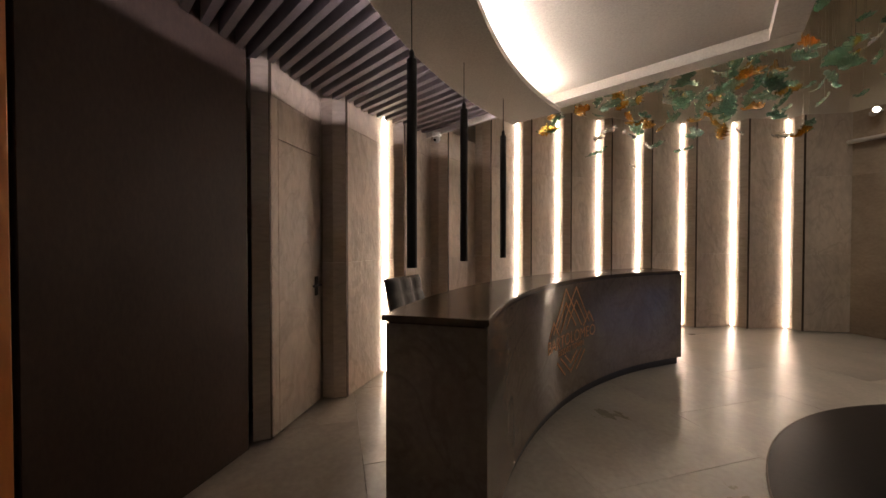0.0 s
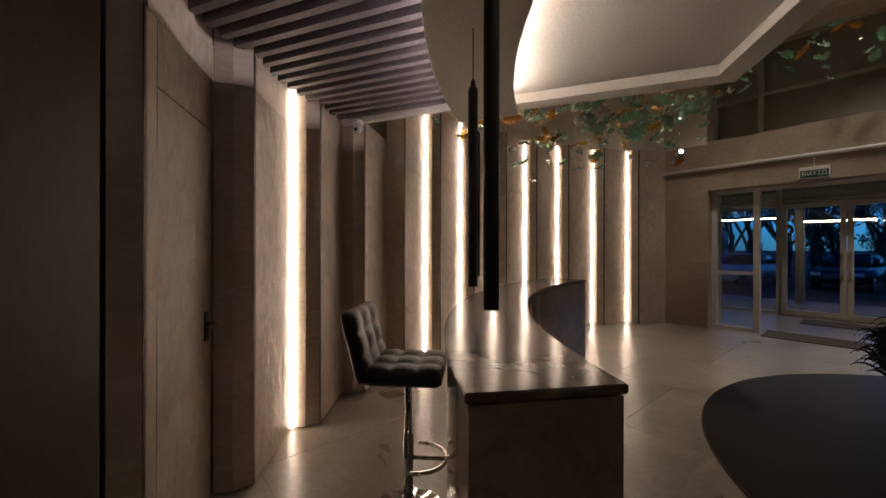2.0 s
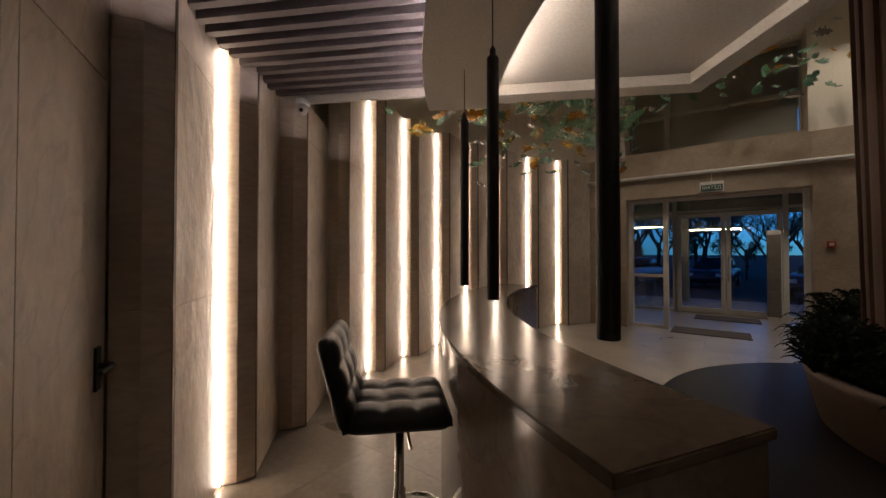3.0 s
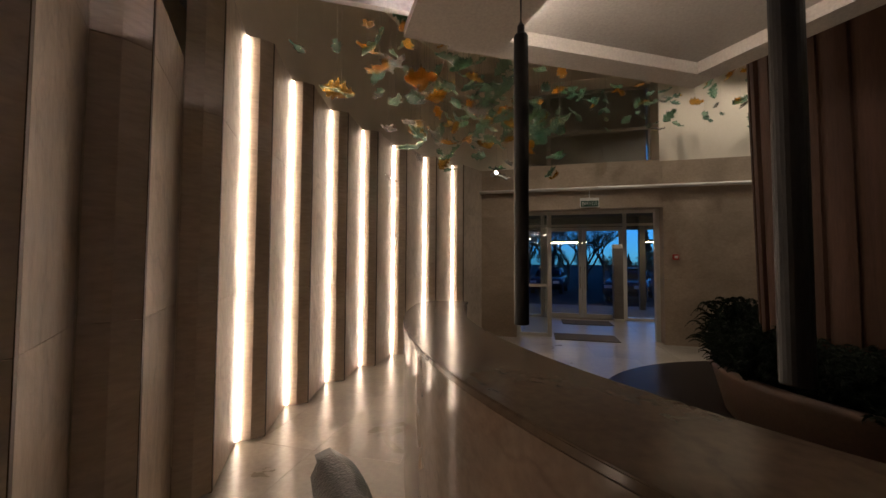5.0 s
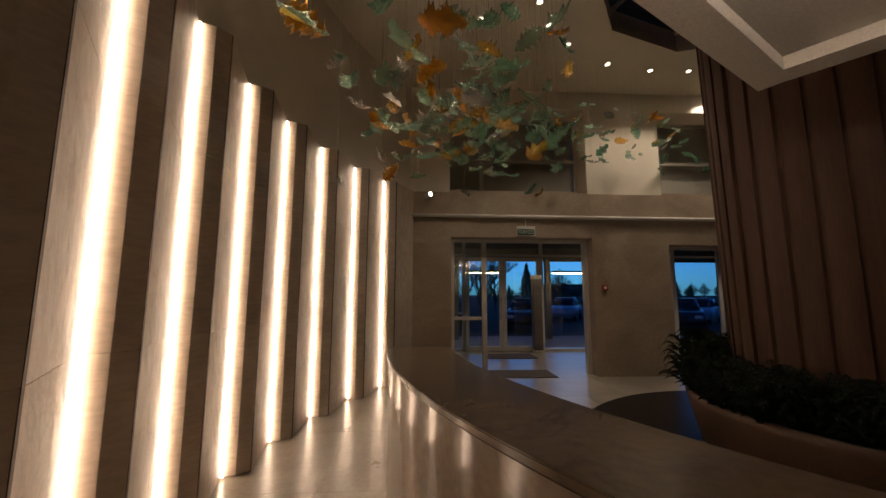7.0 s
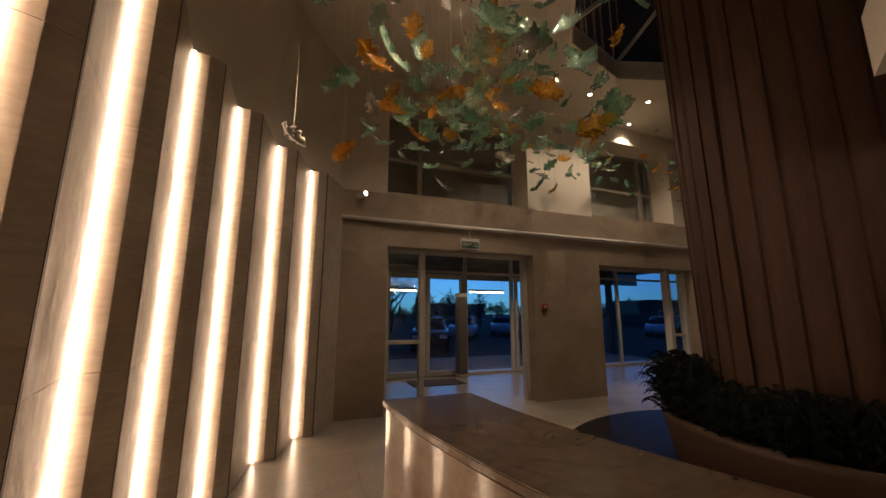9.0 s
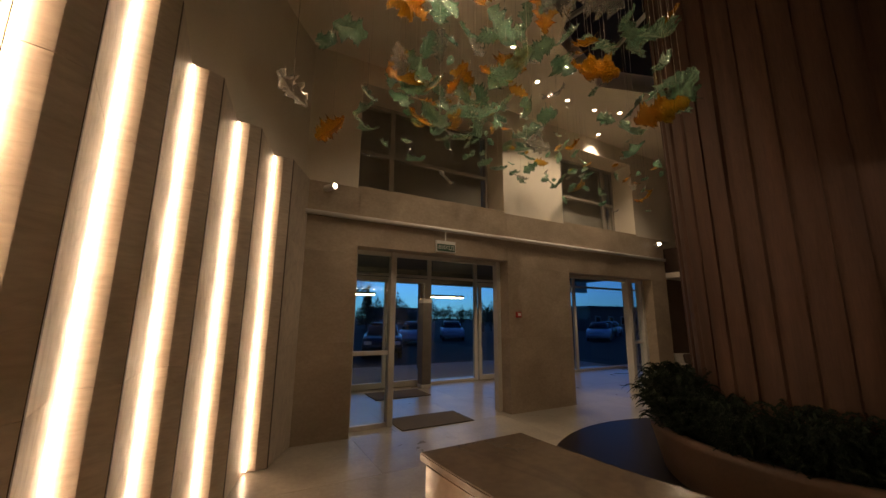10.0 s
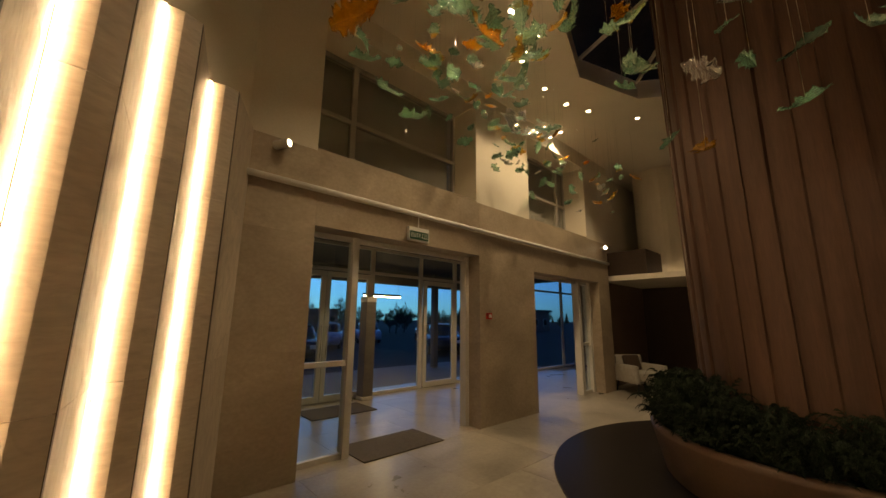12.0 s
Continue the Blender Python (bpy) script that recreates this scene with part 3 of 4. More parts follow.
def desk_frame(a, r, z):
    """A frame on the desk's concave face: x along it, y up, z towards the room."""
    p = on_circle(DC, r, a)
    t = Vector((-math.sin(radians(a)), math.cos(radians(a)), 0))
    n_ = Vector((-math.cos(radians(a)), -math.sin(radians(a)), 0))
    m = Matrix((-t, Vector((0, 0, 1)), n_)).transposed().to_4x4()
    if m.to_3x3().determinant() < 0:
        m = Matrix((t, Vector((0, 0, 1)), n_)).transposed().to_4x4()
    m.translation = (*p, z)
    return m


def bar2(bm, p, q, w, depth=0.006):
    """A flat bar from p to q in a face's own plane."""
    p, q = Vector(p), Vector(q)
    d = (q - p).normalized()
    n_ = Vector((-d[1], d[0])) * w / 2
    p, q = p - d * w / 2, q + d * w / 2
    pts = [p - n_, q - n_, q + n_, p + n_]
    lo = [bm.verts.new((*v, 0)) for v in pts]
    hi = [bm.verts.new((*v, depth)) for v in pts]
    bm.faces.new(hi)
    for i in range(4):
        bm.faces.new((lo[i], lo[(i + 1) % 4], hi[(i + 1) % 4], hi[i]))


LOGO_A, LOGO_Z, LOGO_S = 210.9, 0.565, 1.42


def bend(vs):
    """Lays a flat drawing (x along, y up, z proud) on the desk's concave face."""
    for v in vs:
        x, y, z = v.co * LOGO_S
        a = radians(LOGO_A) - x / DF
        r_ = DF + 0.012 - z / LOGO_S
        v.co = (DC[0] + r_ * math.cos(a), DC[1] + r_ * math.sin(a), LOGO_Z + y)


for s_ in (-1, 1):
    for x0, z0, x1, z1 in ((0.05, 0.30, 0.0, 0.22), (0.05, 0.30, 0.17, 0.07), (0.0, 0.22, 0.10, 0.06), (0.05, 0.22, 0.0, 0.14), (0.05, 0.22, 0.14, 0.07), (0.0, 0.14, 0.045, 0.07), (0.17, 0.13, 0.21, 0.06), (0.17, 0.13, 0.12, 0.05), (0.0, -0.20, 0.10, -0.09), (0.0, -0.15, 0.055, -0.09), (0.055, -0.20, 0.13, -0.11)):
        bm = bmesh.new()
        bar2(bm, (s_ * x0 * 1.45, z0), (s_ * x1 * 1.45, z1), 0.010)
        bend(bm.verts)
        part("emblem_bar", bm, "copper", desk, "copper bar of the peak emblem")


def lettering(name, text, size, m, mat, parent, depth=0.004, curved=False):
    c = bpy.data.curves.new(name, "FONT")
    c.body, c.size, c.align_x, c.align_y, c.extrude = text, size, "CENTER", "CENTER", depth
    ob = new(name, c)
    me = bpy.data.meshes.new_from_object(ob.evaluated_get(bpy.context.evaluated_depsgraph_get()))
    bpy.data.objects.remove(ob)
    me.transform(m)
    if curved:
        bend(me.vertices)
    me.materials.append(M[mat])
    o2 = new(name, me)
    o2.parent = parent
    return o2


lettering("lettering", "BARTOLOMEO", 0.100, pose(0, 0.0, 0.002), "copper", desk, curved=True)["label"] = "copper capital letters"
lettering("lettering", "RESORT TOWN", 0.050, pose(0, -0.06, 0.002), "copper", desk, curved=True)["label"] = "small copper capital letters"
# sockets on the staff side
for k in range(2):
    sa = desk_frame(236.3, DB - 0.015, 0.42 + 0.11 * k)
    m = Matrix.Translation(sa.translation) @ Matrix.Rotation(math.pi, 4, "Z") @ Matrix.Translation(-sa.translation) @ sa
    bm = lathe([(0.0, 0), (0.040, 0), (0.042, 0.006), (0.036, 0.009), (0.03, 0.004), (0.0, 0.003)][1:], 20)
    bm.transform(m)
    part("socket", bm, "chrome", desk, "round metal power socket")

# ---- pendants ----
for k, (x, y) in enumerate(((-1.695, 0.63), (-2.208, 1.06), (-2.66, 1.54))):
    pd = thing("pendant_lamp", "slim black tube pendant lamp hanging over the desk", "pendant lamp", (x, y, LOW_Z), group="tube pendants")
    z0, z1 = 1.262 - LOW_Z, 2.20 - LOW_Z
    part("tube", lathe([(0.016, z0 + 0.02), (0.0165, z0), (0.0225, z0), (0.0235, z0 + 0.003), (0.0235, z1 - 0.006), (0.021, z1)], 24), "black_metal", pd, smooth=False)
    part("cap", lathe([(0.012, z1), (0.012, z1 + 0.03), (0.004, z1 + 0.045)], 16), "black_metal", pd)
    part("cable", tube([(0, 0, z1 + 0.04), (0, 0, BAND_Z - LOW_Z)], 0.0028, 6), "black_metal", pd)


# ---- bar stool ----
def cushion(cols, rows, w, h, thick, bulge):
    """A tufted pad in the xz plane, y the thickness, swelling in each square."""
    bm = bmesh.new()
    nx, nz = cols * 6, rows * 6
    grid = {}
    for side in (0, 1):
        for i in range(nx + 1):
            for j in range(nz + 1):
                u, v = i / nx, j / nz
                s_ = abs(math.sin(math.pi * u * cols)) ** 0.45 * abs(math.sin(math.pi * v * rows)) ** 0.45
                e = min(1, min(u, 1 - u) * 14) ** 0.5 * min(1, min(v, 1 - v) * 14) ** 0.5
                y = (thick / 2 * (0.45 + 0.55 * e) + (bulge * s_ if side == 0 else bulge * 0.3 * e)) * (1 if side == 0 else -1)
                grid[side, i, j] = bm.verts.new(((u - 0.5) * w, y, v * h))
        for i in range(nx):
            for j in range(nz):
                q = [grid[side, i, j], grid[side, i + 1, j], grid[side, i + 1, j + 1], grid[side, i, j + 1]]
                bm.faces.new(q if side == 1 else q[::-1])
    rim = [(i, 0) for i in range(nx)] + [(nx, j) for j in range(nz)] + [(i, nz) for i in range(nx, 0, -1)] + [(0, j) for j in range(nz, 0, -1)]
    for k in range(len(rim)):
        a, b = rim[k], rim[(k + 1) % len(rim)]
        bm.faces.new((grid[0, a[0], a[1]], grid[0, b[0], b[1]], grid[1, b[0], b[1]], grid[1, a[0], a[1]]))
    bmesh.ops.recalc_face_normals(bm, faces=bm.faces[:])
    return bm


stool = thing("bar_stool", "black tufted leatherette bar stool on chrome pedestal", "bar stool", (-2.63, 0.985, 0))
stool.rotation_euler = (0, 0, radians(-45))
SZ = 0.79
bm = cushion(3, 3, 0.42, 0.40, 0.075, 0.018)
bm.transform(Matrix.Translation((0, 0.2, SZ)) @ Matrix.Rotation(radians(90), 4, "X"))
part("seat", bm, "leather", stool, "black tufted seat pad", True)
bm = cushion(3, 3, 0.43, 0.36, 0.06, 0.016)
bm.transform(Matrix.Translation((0, -0.20, SZ - 0.02)) @ Matrix.Rotation(radians(14), 4, "X"))
part("backrest", bm, "leather", stool, "black tufted backrest", True)
part("column", lathe([(0.028, 0.02), (0.028, 0.42), (0.02, 0.425), (0.02, SZ - 0.05)], 24), "chrome", stool, "chrome gas-lift column", True)
part("base", lathe([(0.205, 0.0), (0.205, 0.008), (0.19, 0.016), (0.11, 0.03), (0.045, 0.052), (0.034, 0.085)], 40), "chrome", stool, "round chrome base plate", True)
part("seat_plate", box(-0.09, 0.09, -0.09, 0.09, SZ - 0.055, SZ - 0.04, 0.004), "black_metal", stool)
pts = [(0.15 * math.sin(radians(a)), 0.06 + 0.15 * math.cos(radians(a)), 0.30) for a in range(-100, 101, 20)]
bm = tube(pts, 0.011, 10)
tube([(0, 0.02, 0.30), (0, 0.21, 0.30)], 0.011, 10, bm)
part("footrest", bm, "chrome", stool, "curved chrome footrest", True)
part("lever", tube([(0.03, 0, SZ - 0.06), (0.12, 0.03, SZ - 0.07), (0.2, 0.04, SZ - 0.1)], 0.006, 8), "chrome", stool)

# ---- column, planter and ferns ----
col = bmesh.new()
NF, NS = 33, 8
rows = []
fold_rng = random.Random(5)
FOLDS = [(fold_rng.uniform(0.017, 0.032), fold_rng.uniform(-0.012, 0.012)) for _ in range(NF)]
for z in (0.12, 1.3, 2.6, 3.9, HALL_Z + 0.55):
    row = []
    for i in range(NF * NS):
        k, j = divmod(i, NS)
        depth, lean = FOLDS[k]
        w_ = j / (NS - 0.6)
        a = 2 * math.pi * (k + w_) / NF + lean * math.sin(z * 0.9 + k)
        r_ = 0.955 + 0.017 * z + depth * math.sin(min(1, w_) * math.pi * 0.62) ** 0.8
        row.append(col.verts.new((r_ * math.cos(a), r_ * math.sin(a), z)))
    rows.append(row)
for p, q in zip(rows, rows[1:]):
    for i in range(len(p)):
        col.faces.new((p[i], p[(i + 1) % len(p)], q[(i + 1) % len(p)], q[i]))
column = solid("column", col, "column", "great round column in brown vertically fluted cladding", "column", kind="structure")
column.location = (CC[0] - 0.14, CC[1] - 0.02, 0)

planter = thing("planter", "round brown stone planter ring filled with ferns", "planter", (*CC, 0.016))
bm = lathe([(1.38, 0.0), (1.40, 0.02), (1.50, 0.42), (1.51, 0.46), (1.49, 0.485), (1.44, 0.485), (1.42, 0.46), (1.40, 0.38)], 72)
part("trough", bm, "planter", planter, smooth=True)
part("soil", lathe([(1.405, 0.36), (1.405, 0.40)], 60), "soil", planter, "dark potting soil")

rng = random.Random(7)


def frond(bm, base, yaw, length, lift, width):
    """An arching fern frond: a stalk with many narrow paired leaflets, drooping at the tip."""
    n_ = 15
    prev = None
    side = Vector((-math.sin(yaw), math.cos(yaw), 0))
    ahead = Vector((math.cos(yaw), math.sin(yaw), -0.35))
    for i in range(n_ + 1):
        t = i / n_
        out = length * (t - 0.15 * t * t)
        up = lift * (1.75 * t - 1.25 * t * t)
        p = Vector(base) + Vector((math.cos(yaw) * out, math.sin(yaw) * out, up))
        if prev is not None:
            for sg in (-1, 1):
                w = width * math.sin(math.pi * min(1, 0.12 + 0.86 * t)) * rng.uniform(0.6, 1.3)
                tip = p + side * sg * w + ahead * w * rng.uniform(0.3, 0.8)
                mid = (prev + p) / 2
                bm.faces.new([bm.verts.new(v) for v in (prev, mid + side * sg * w * 0.5 + Vector((0, 0, 0.010)), tip, mid + side * sg * w * 0.45 + ahead * 0.012)])
        prev = p


def fern(name, label, n_, size):
    bm = bmesh.new()
    for k in range(n_):
        frond(bm, (rng.uniform(-0.07, 0.07), rng.uniform(-0.07, 0.07), 0), rng.uniform(0, 2 * math.pi), size * rng.uniform(0.35, 1.1), size * rng.uniform(0.5, 1.9), size * 0.085)
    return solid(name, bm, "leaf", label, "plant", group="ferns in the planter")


protos = [fern("fern", "dark green bushy fern growing in the planter", 130, 0.34), fern("fern", "dark green bushy fern growing in the planter", 120, 0.40), fern("fern", "dark green bushy fern growing in the planter", 140, 0.30)]
for k in range(54):
    a = 360 / 54 * k + rng.uniform(-3, 3)
    r_ = rng.uniform(1.14, 1.40)
    sc = rng.uniform(0.75, 1.25) * (1.5 if 126 < a < 142 else 1)
    o = protos[k] if k < 3 else copy_thing(protos[k % 3], Matrix())
    o.location = (*on_circle(CC, r_, a), 0.415)
    o.rotation_euler = (0, 0, rng.uniform(0, 6.28))
    o.scale = (sc, sc, sc * rng.uniform(0.95, 1.35))


# ---- hanging glass leaves ----
def leaf_mesh(name, mat, lobes, seed):
    """A cast glass leaf: toothed outline, folded midrib, rippled and curled, about one unit long."""
    g = random.Random(seed)
    bm = bmesh.new()
    nl, nw = 34, 8
    tw, curl, fold = g.uniform(-0.9, 0.9), g.uniform(0.2, 0.7), g.uniform(0.1, 0.6)
    ph = g.uniform(0, 6.28)
    grid = []
    for i in range(nl + 1):
        t = i / nl
        w = 0.30 * math.sin(math.pi * min(1, t * 0.97 + 0.03)) ** 0.7 * (1 - 0.35 * t) * (1 + 0.30 * math.cos(t * lobes * 2 * math.pi + ph)) + 0.012
        tooth_cut = 0.16 * (i % 3 - 1)
        row = []
        for j in range(nw + 1):
            v = 2 * j / nw - 1
            y = v * w * (1 + (tooth_cut + 0.08 * g.uniform(-1, 1)) * abs(v) ** 3)
            rib = 0.02 * math.sin(math.pi * lobes * 2 * (t - 0.18 * abs(v)) * 2)
            z = fold * abs(y) + curl * (t - 0.5) ** 2 + rib * abs(v) + 0.05 * abs(v) ** 2 * math.sin(9 * t + 3 * v + ph) + 0.006 * g.uniform(-1, 1)
            a = tw * (t - 0.5)
            row.append(bm.verts.new((t - 0.5, y * math.cos(a) - z * math.sin(a), y * math.sin(a) + z * math.cos(a))))
        grid.append(row)
    for i in range(nl):
        for j in range(nw):
            bm.faces.new((grid[i][j], grid[i + 1][j], grid[i + 1][j + 1], grid[i][j + 1]))
    bmesh.ops.solidify(bm, geom=bm.faces[:], thickness=0.028)
    return finish(bm, name, mat, True)


kinds = []
for mat, txt, n_ in (("g_green", "rippled green glass leaf hanging on a thin wire", 4), ("g_amber", "amber glass leaf hanging on a thin wire", 3), ("g_clear", "clear frosted glass leaf hanging on a thin wire", 2)):
    kinds.append((txt, [leaf_mesh("blade", mat, 3 + k % 3, 11 * k + len(kinds)) for k in range(n_)]))
wire_me = finish(tube([(0, 0, 0), (0, 0, 1)], 0.0009, 4), "wire", "chrome")
lr = random.Random(21)
SWARM = ((206, 2.95, 4.35, 0.42), (190, 2.94, 3.85, 0.55), (172, 3.02, 3.72, 0.50), (160, 3.40, 3.68, 0.40), (142, 4.12, 3.62, 0.34), (111, 4.18, 2.95, 0.26), (48, 4.15, 3.02, 0.26))
for k in range(300):
    u = lr.random()
    a = lr.uniform(166, 203) if u < 0.56 else lr.uniform(112, 166) if u < 0.80 else lr.uniform(49, 112)
    for (a0, z0, r0, s0), (a1, z1, r1, s1) in zip(SWARM, SWARM[1:]):
        if a1 <= a <= a0:
            v = (a0 - a) / (a0 - a1)
            zc, rc, sc = z0 + (z1 - z0) * v, r0 + (r1 - r0) * v, s0 + (s1 - s0) * v
    r_ = min(rc + 2 * sc, max(rc - 1.6 * sc, lr.gauss(rc, sc)))
    x, y = on_circle(CC, r_, a)
    z = zc + lr.gauss(0, 0.25)
    if y < 3.1:
        z = max(z, 2.75)
    pick = lr.random()
    txt, meshes = kinds[0 if pick < 0.66 else 1 if pick < 0.91 else 2]
    t_ = thing("glass_leaf", txt, "glass leaf", (x, y, z), group="hanging glass leaves")
    size = lr.uniform(0.12, 0.27)
    b = new("blade", lr.choice(meshes))
    b.parent = t_
    b.rotation_euler = (lr.uniform(-1.0, 1.0), lr.uniform(-0.8, 0.8), lr.uniform(0, 6.28))
    b.scale = (size,) * 3
    w_ = new("wire", wire_me)
    w_.parent = t_
    w_.scale = (1, 1, HALL_Z - z)

# ---- lamps of the hall ----
for x, y in ((0.49, 7.07), (1.18, 7.05), (1.69, 6.88), (2.60, 6.34), (2.03, 7.65), (-0.36, 6.93), (-1.23, 6.48), (-1.95, 5.65), (-2.70, 6.0)):
    dl = thing("downlight", "small round recessed ceiling downlight, lit", "downlight", (x, y, HALL_Z), group="ceiling downlights")
    part("trim_ring", ring((0, 0), 0.036, 0.052, 0, 360, -0.008, -0.001, 24), "white", dl)
    part("lens", lathe([(0.034, -0.005), (0.03, -0.002)], 20), "lamp", dl, "glowing warm lens")
    lamp("downlight_beam", "SPOT", (x, y, HALL_Z - 0.03), (x, y, 0), DOWN_POWER, (1.0, 0.85, 0.68), spot=106, size=0.03)
for x, y, z, tx, ty, tz in ((-3.39, 7.70, 3.28, -1.2, 4.6, 3.6), (3.9, 7.70, 3.22, 1.4, 5.4, 3.4)):
    sp = thing("wall_spotlight", "small white wall-mounted spotlight, lit", "spotlight", (x, y, z))
    q = Vector((tx - x, ty - y, tz - z)).to_track_quat("Z", "Y").to_matrix().to_4x4()
    for nm, prof, mt in (("housing", [(0.036, -0.17), (0.046, -0.16), (0.046, 0.0), (0.041, 0.0)], "white"), ("lens", [(0.040, -0.002), (0.034, 0.002)], "lamp")):
        bm = lathe(prof, 20)
        bm.transform(q)
        part(nm, bm, mt, sp)
    part("bracket", box(-0.012, 0.012, 0.0, 0.14, -0.012, 0.012, 0.002), "white", sp)
    lamp("wall_spot_beam", "SPOT", Vector((x, y, z)) + Vector((tx - x, ty - y, tz - z)).normalized() * 0.03, (tx, ty, tz), SPOT_POWER, (1.0, 0.85, 0.66), spot=60, size=0.03)

# ---- wall fittings ----
bm = tube([(-3.79, WALL_Y - 0.045, 2.905), (4.2, WALL_Y - 0.045, 2.875)], 0.033, 12)
rail = solid("service_pipe", bm, "white", "long pale pipe running along the stone wall", "pipe", smooth=True)
for x in (-3.2, -1.6, 0.2, 2.0, 3.6):
    part("clip", box(x - 0.012, x + 0.012, WALL_Y - 0.05, WALL_Y, 2.89, 2.93), "frame", rail)
ex = thing("exit_sign", "small green exit sign on a short bracket", "exit sign", (-1.63, WALL_Y - 0.06, 2.62))
part("housing", box(-0.17, 0.17, -0.02, 0.02, -0.09, 0.09, 0.006), "white", ex)
part("face", box(-0.155, 0.155, -0.024, -0.021, -0.075, 0.035), "green", ex, "dark green sign face")
lettering("lettering", "\u0412\u0418\u0425\u0406\u0414", 0.085, pose(0, -0.0245, -0.02, 90, 0, 0), "white", ex, 0.001)
part("bracket", box(-0.006, 0.006, -0.006, 0.006, 0.088, 0.26), "white", ex)
al = thing("fire_call_point", "small red fire alarm call point on the stone pier", "fire alarm", (-0.175, WALL_Y, 1.588))
part("case", box(-0.048, 0.048, -0.045, 0.0, -0.048, 0.048, 0.006), "red", al)
part("window", box(-0.028, 0.028, -0.049, -0.046, -0.022, 0.026), "white", al, "white push window")
cm = thing("security_camera", "white dome security camera under the slat ceiling", "security camera", (-4.02, 1.38, LOW_Z - 0.02))
part("base", lathe([(0.045, -0.02), (0.052, -0.015), (0.052, 0.018), (0.045, 0.02)], 24), "white", cm)
bm = lathe([(0.006, -0.094), (0.028, -0.082), (0.040, -0.055), (0.040, -0.035), (0.030, -0.018)], 20)
hd = part("head", bm, "white", cm, smooth=True)
bm = lathe([(0.016, 0), (0.014, 0.012)], 16)
bm.transform(Matrix.Translation((0.022, -0.026, -0.065)) @ Vector((0.6, -0.75, -0.3)).to_track_quat("Z", "Y").to_matrix().to_4x4())
part("lens", bm, "black_metal", hd, "black lens")

for x, y in ((-0.6, 9.4), (1.4, 9.4), (4.6, 9.5)):
    dl = thing("downlight", "small round recessed ceiling downlight, lit", "downlight", (x, y, 3.06), group="lobby downlights")
    part("trim_ring", ring((0, 0), 0.036, 0.052, 0, 360, -0.008, -0.001, 24), "white", dl)
    part("lens", lathe([(0.034, -0.005), (0.03, -0.002)], 20), "lamp", dl, "glowing warm lens")
    lamp("lobby_beam", "SPOT", (x, y, 3.03), (x, y, 0), 38.0, (1.0, 0.82, 0.62), spot=110, size=0.03)
solid("porch_fascia", box(-4.8, 8.7, 13.85, 14.0, 2.62, 3.058), "dark_frame", "dark beam along the porch edge", "beam", kind="structure")
# downlight added out of view behind the start, to brighten the desk end
dl = thing("downlight", "small round recessed ceiling downlight, lit", "downlight", (-0.2, -0.7, LOW_Z + 0.012))
part("housing", lathe([(0.05, 0.0), (0.05, 0.247)], 24), "black_metal", dl, "black tube housing of the added downlight")
part("trim_ring", ring((0, 0), 0.036, 0.052, 0, 360, -0.008, -0.001, 24), "white", dl)
part("lens", lathe([(0.034, -0.005), (0.03, -0.002)], 20), "lamp", dl, "glowing warm lens")
lamp("added_corridor_beam", "SPOT", (-0.2, -0.7, LOW_Z - 0.01), (-0.45, 0.0, 0), 1.6, (1.0, 0.80, 0.60), spot=125, size=0.04)
# ---- mats ----
for x0, x1, y0, y1 in ((-2.27, -1.10, 7.80, 8.45), (-2.0, -0.85, 9.75, 10.45)):
    solid("door_mat", box(x0, x1, y0, y1, 0.0, 0.014, 0.004), "mat", "brown ribbed entrance mat on the tile floor", "door mat")

# ---- armchair ----
ch = thing("armchair", "low beige upholstered armchair on dark legs", "armchair", (4.45, 7.35, 0))
ch.rotation_euler = (0, 0, radians(150))
part("seat_cushion", box(-0.30, 0.30, -0.28, 0.32, 0.28, 0.44, 0.035), "fabric", ch)
bm = box(-0.36, 0.36, -0.07, 0.07, 0.0, 0.52, 0.045)
bm.transform(Matrix.Translation((0, -0.34, 0.26)) @ Matrix.Rotation(radians(12), 4, "X"))
part("backrest", bm, "fabric", ch)
for sx in (-1, 1):
    part("armrest", box(sx * 0.36 - 0.055, sx * 0.36 + 0.055, -0.36, 0.32, 0.22, 0.60, 0.04), "fabric", ch)
    for sy in (-0.32, 0.30):
        part("leg", tube([(sx * 0.34, sy, 0.24), (sx * 0.38, sy * 1.1, 0.0)], 0.016, 8), "black_metal", ch)
bm = box(-0.2, 0.2, -0.05, 0.05, 0.0, 0.34, 0.045)
bm.transform(Matrix.Translation((0.02, -0.2, 0.45)) @ Matrix.Rotation(radians(18), 4, "X"))
solid("cushion", bm, "brown_wall", "brown cushion leaning in the armchair", "cushion").matrix_world = pose(4.45, 7.35, 0, 0, 0, 150)

# ---- upright air curtain beside the outer doors ----
ac = thing("air_curtain", "tall slim grey upright air curtain beside the entrance doors", "air curtain", (-0.59, 10.62, 0))
part("housing", box(-0.11, 0.11, -0.12, 0.12, 0.07, 1.86, 0.012), "dark_frame", ac, "dark grey grille housing")
part("head", box(-0.115, 0.115, -0.125, 0.125, 1.862, 1.96, 0.014), "frame", ac, "pale plastic head")
part("foot", box(-0.115, 0.115, -0.125, 0.125, 0.001, 0.068, 0.01), "frame", ac, "pale plastic foot")
for k in range(16):
    part("slat", box(-0.085, 0.085, -0.128, -0.119, 0.14 + 0.107 * k, 0.205 + 0.107 * k, 0.003), "dark_frame", ac)

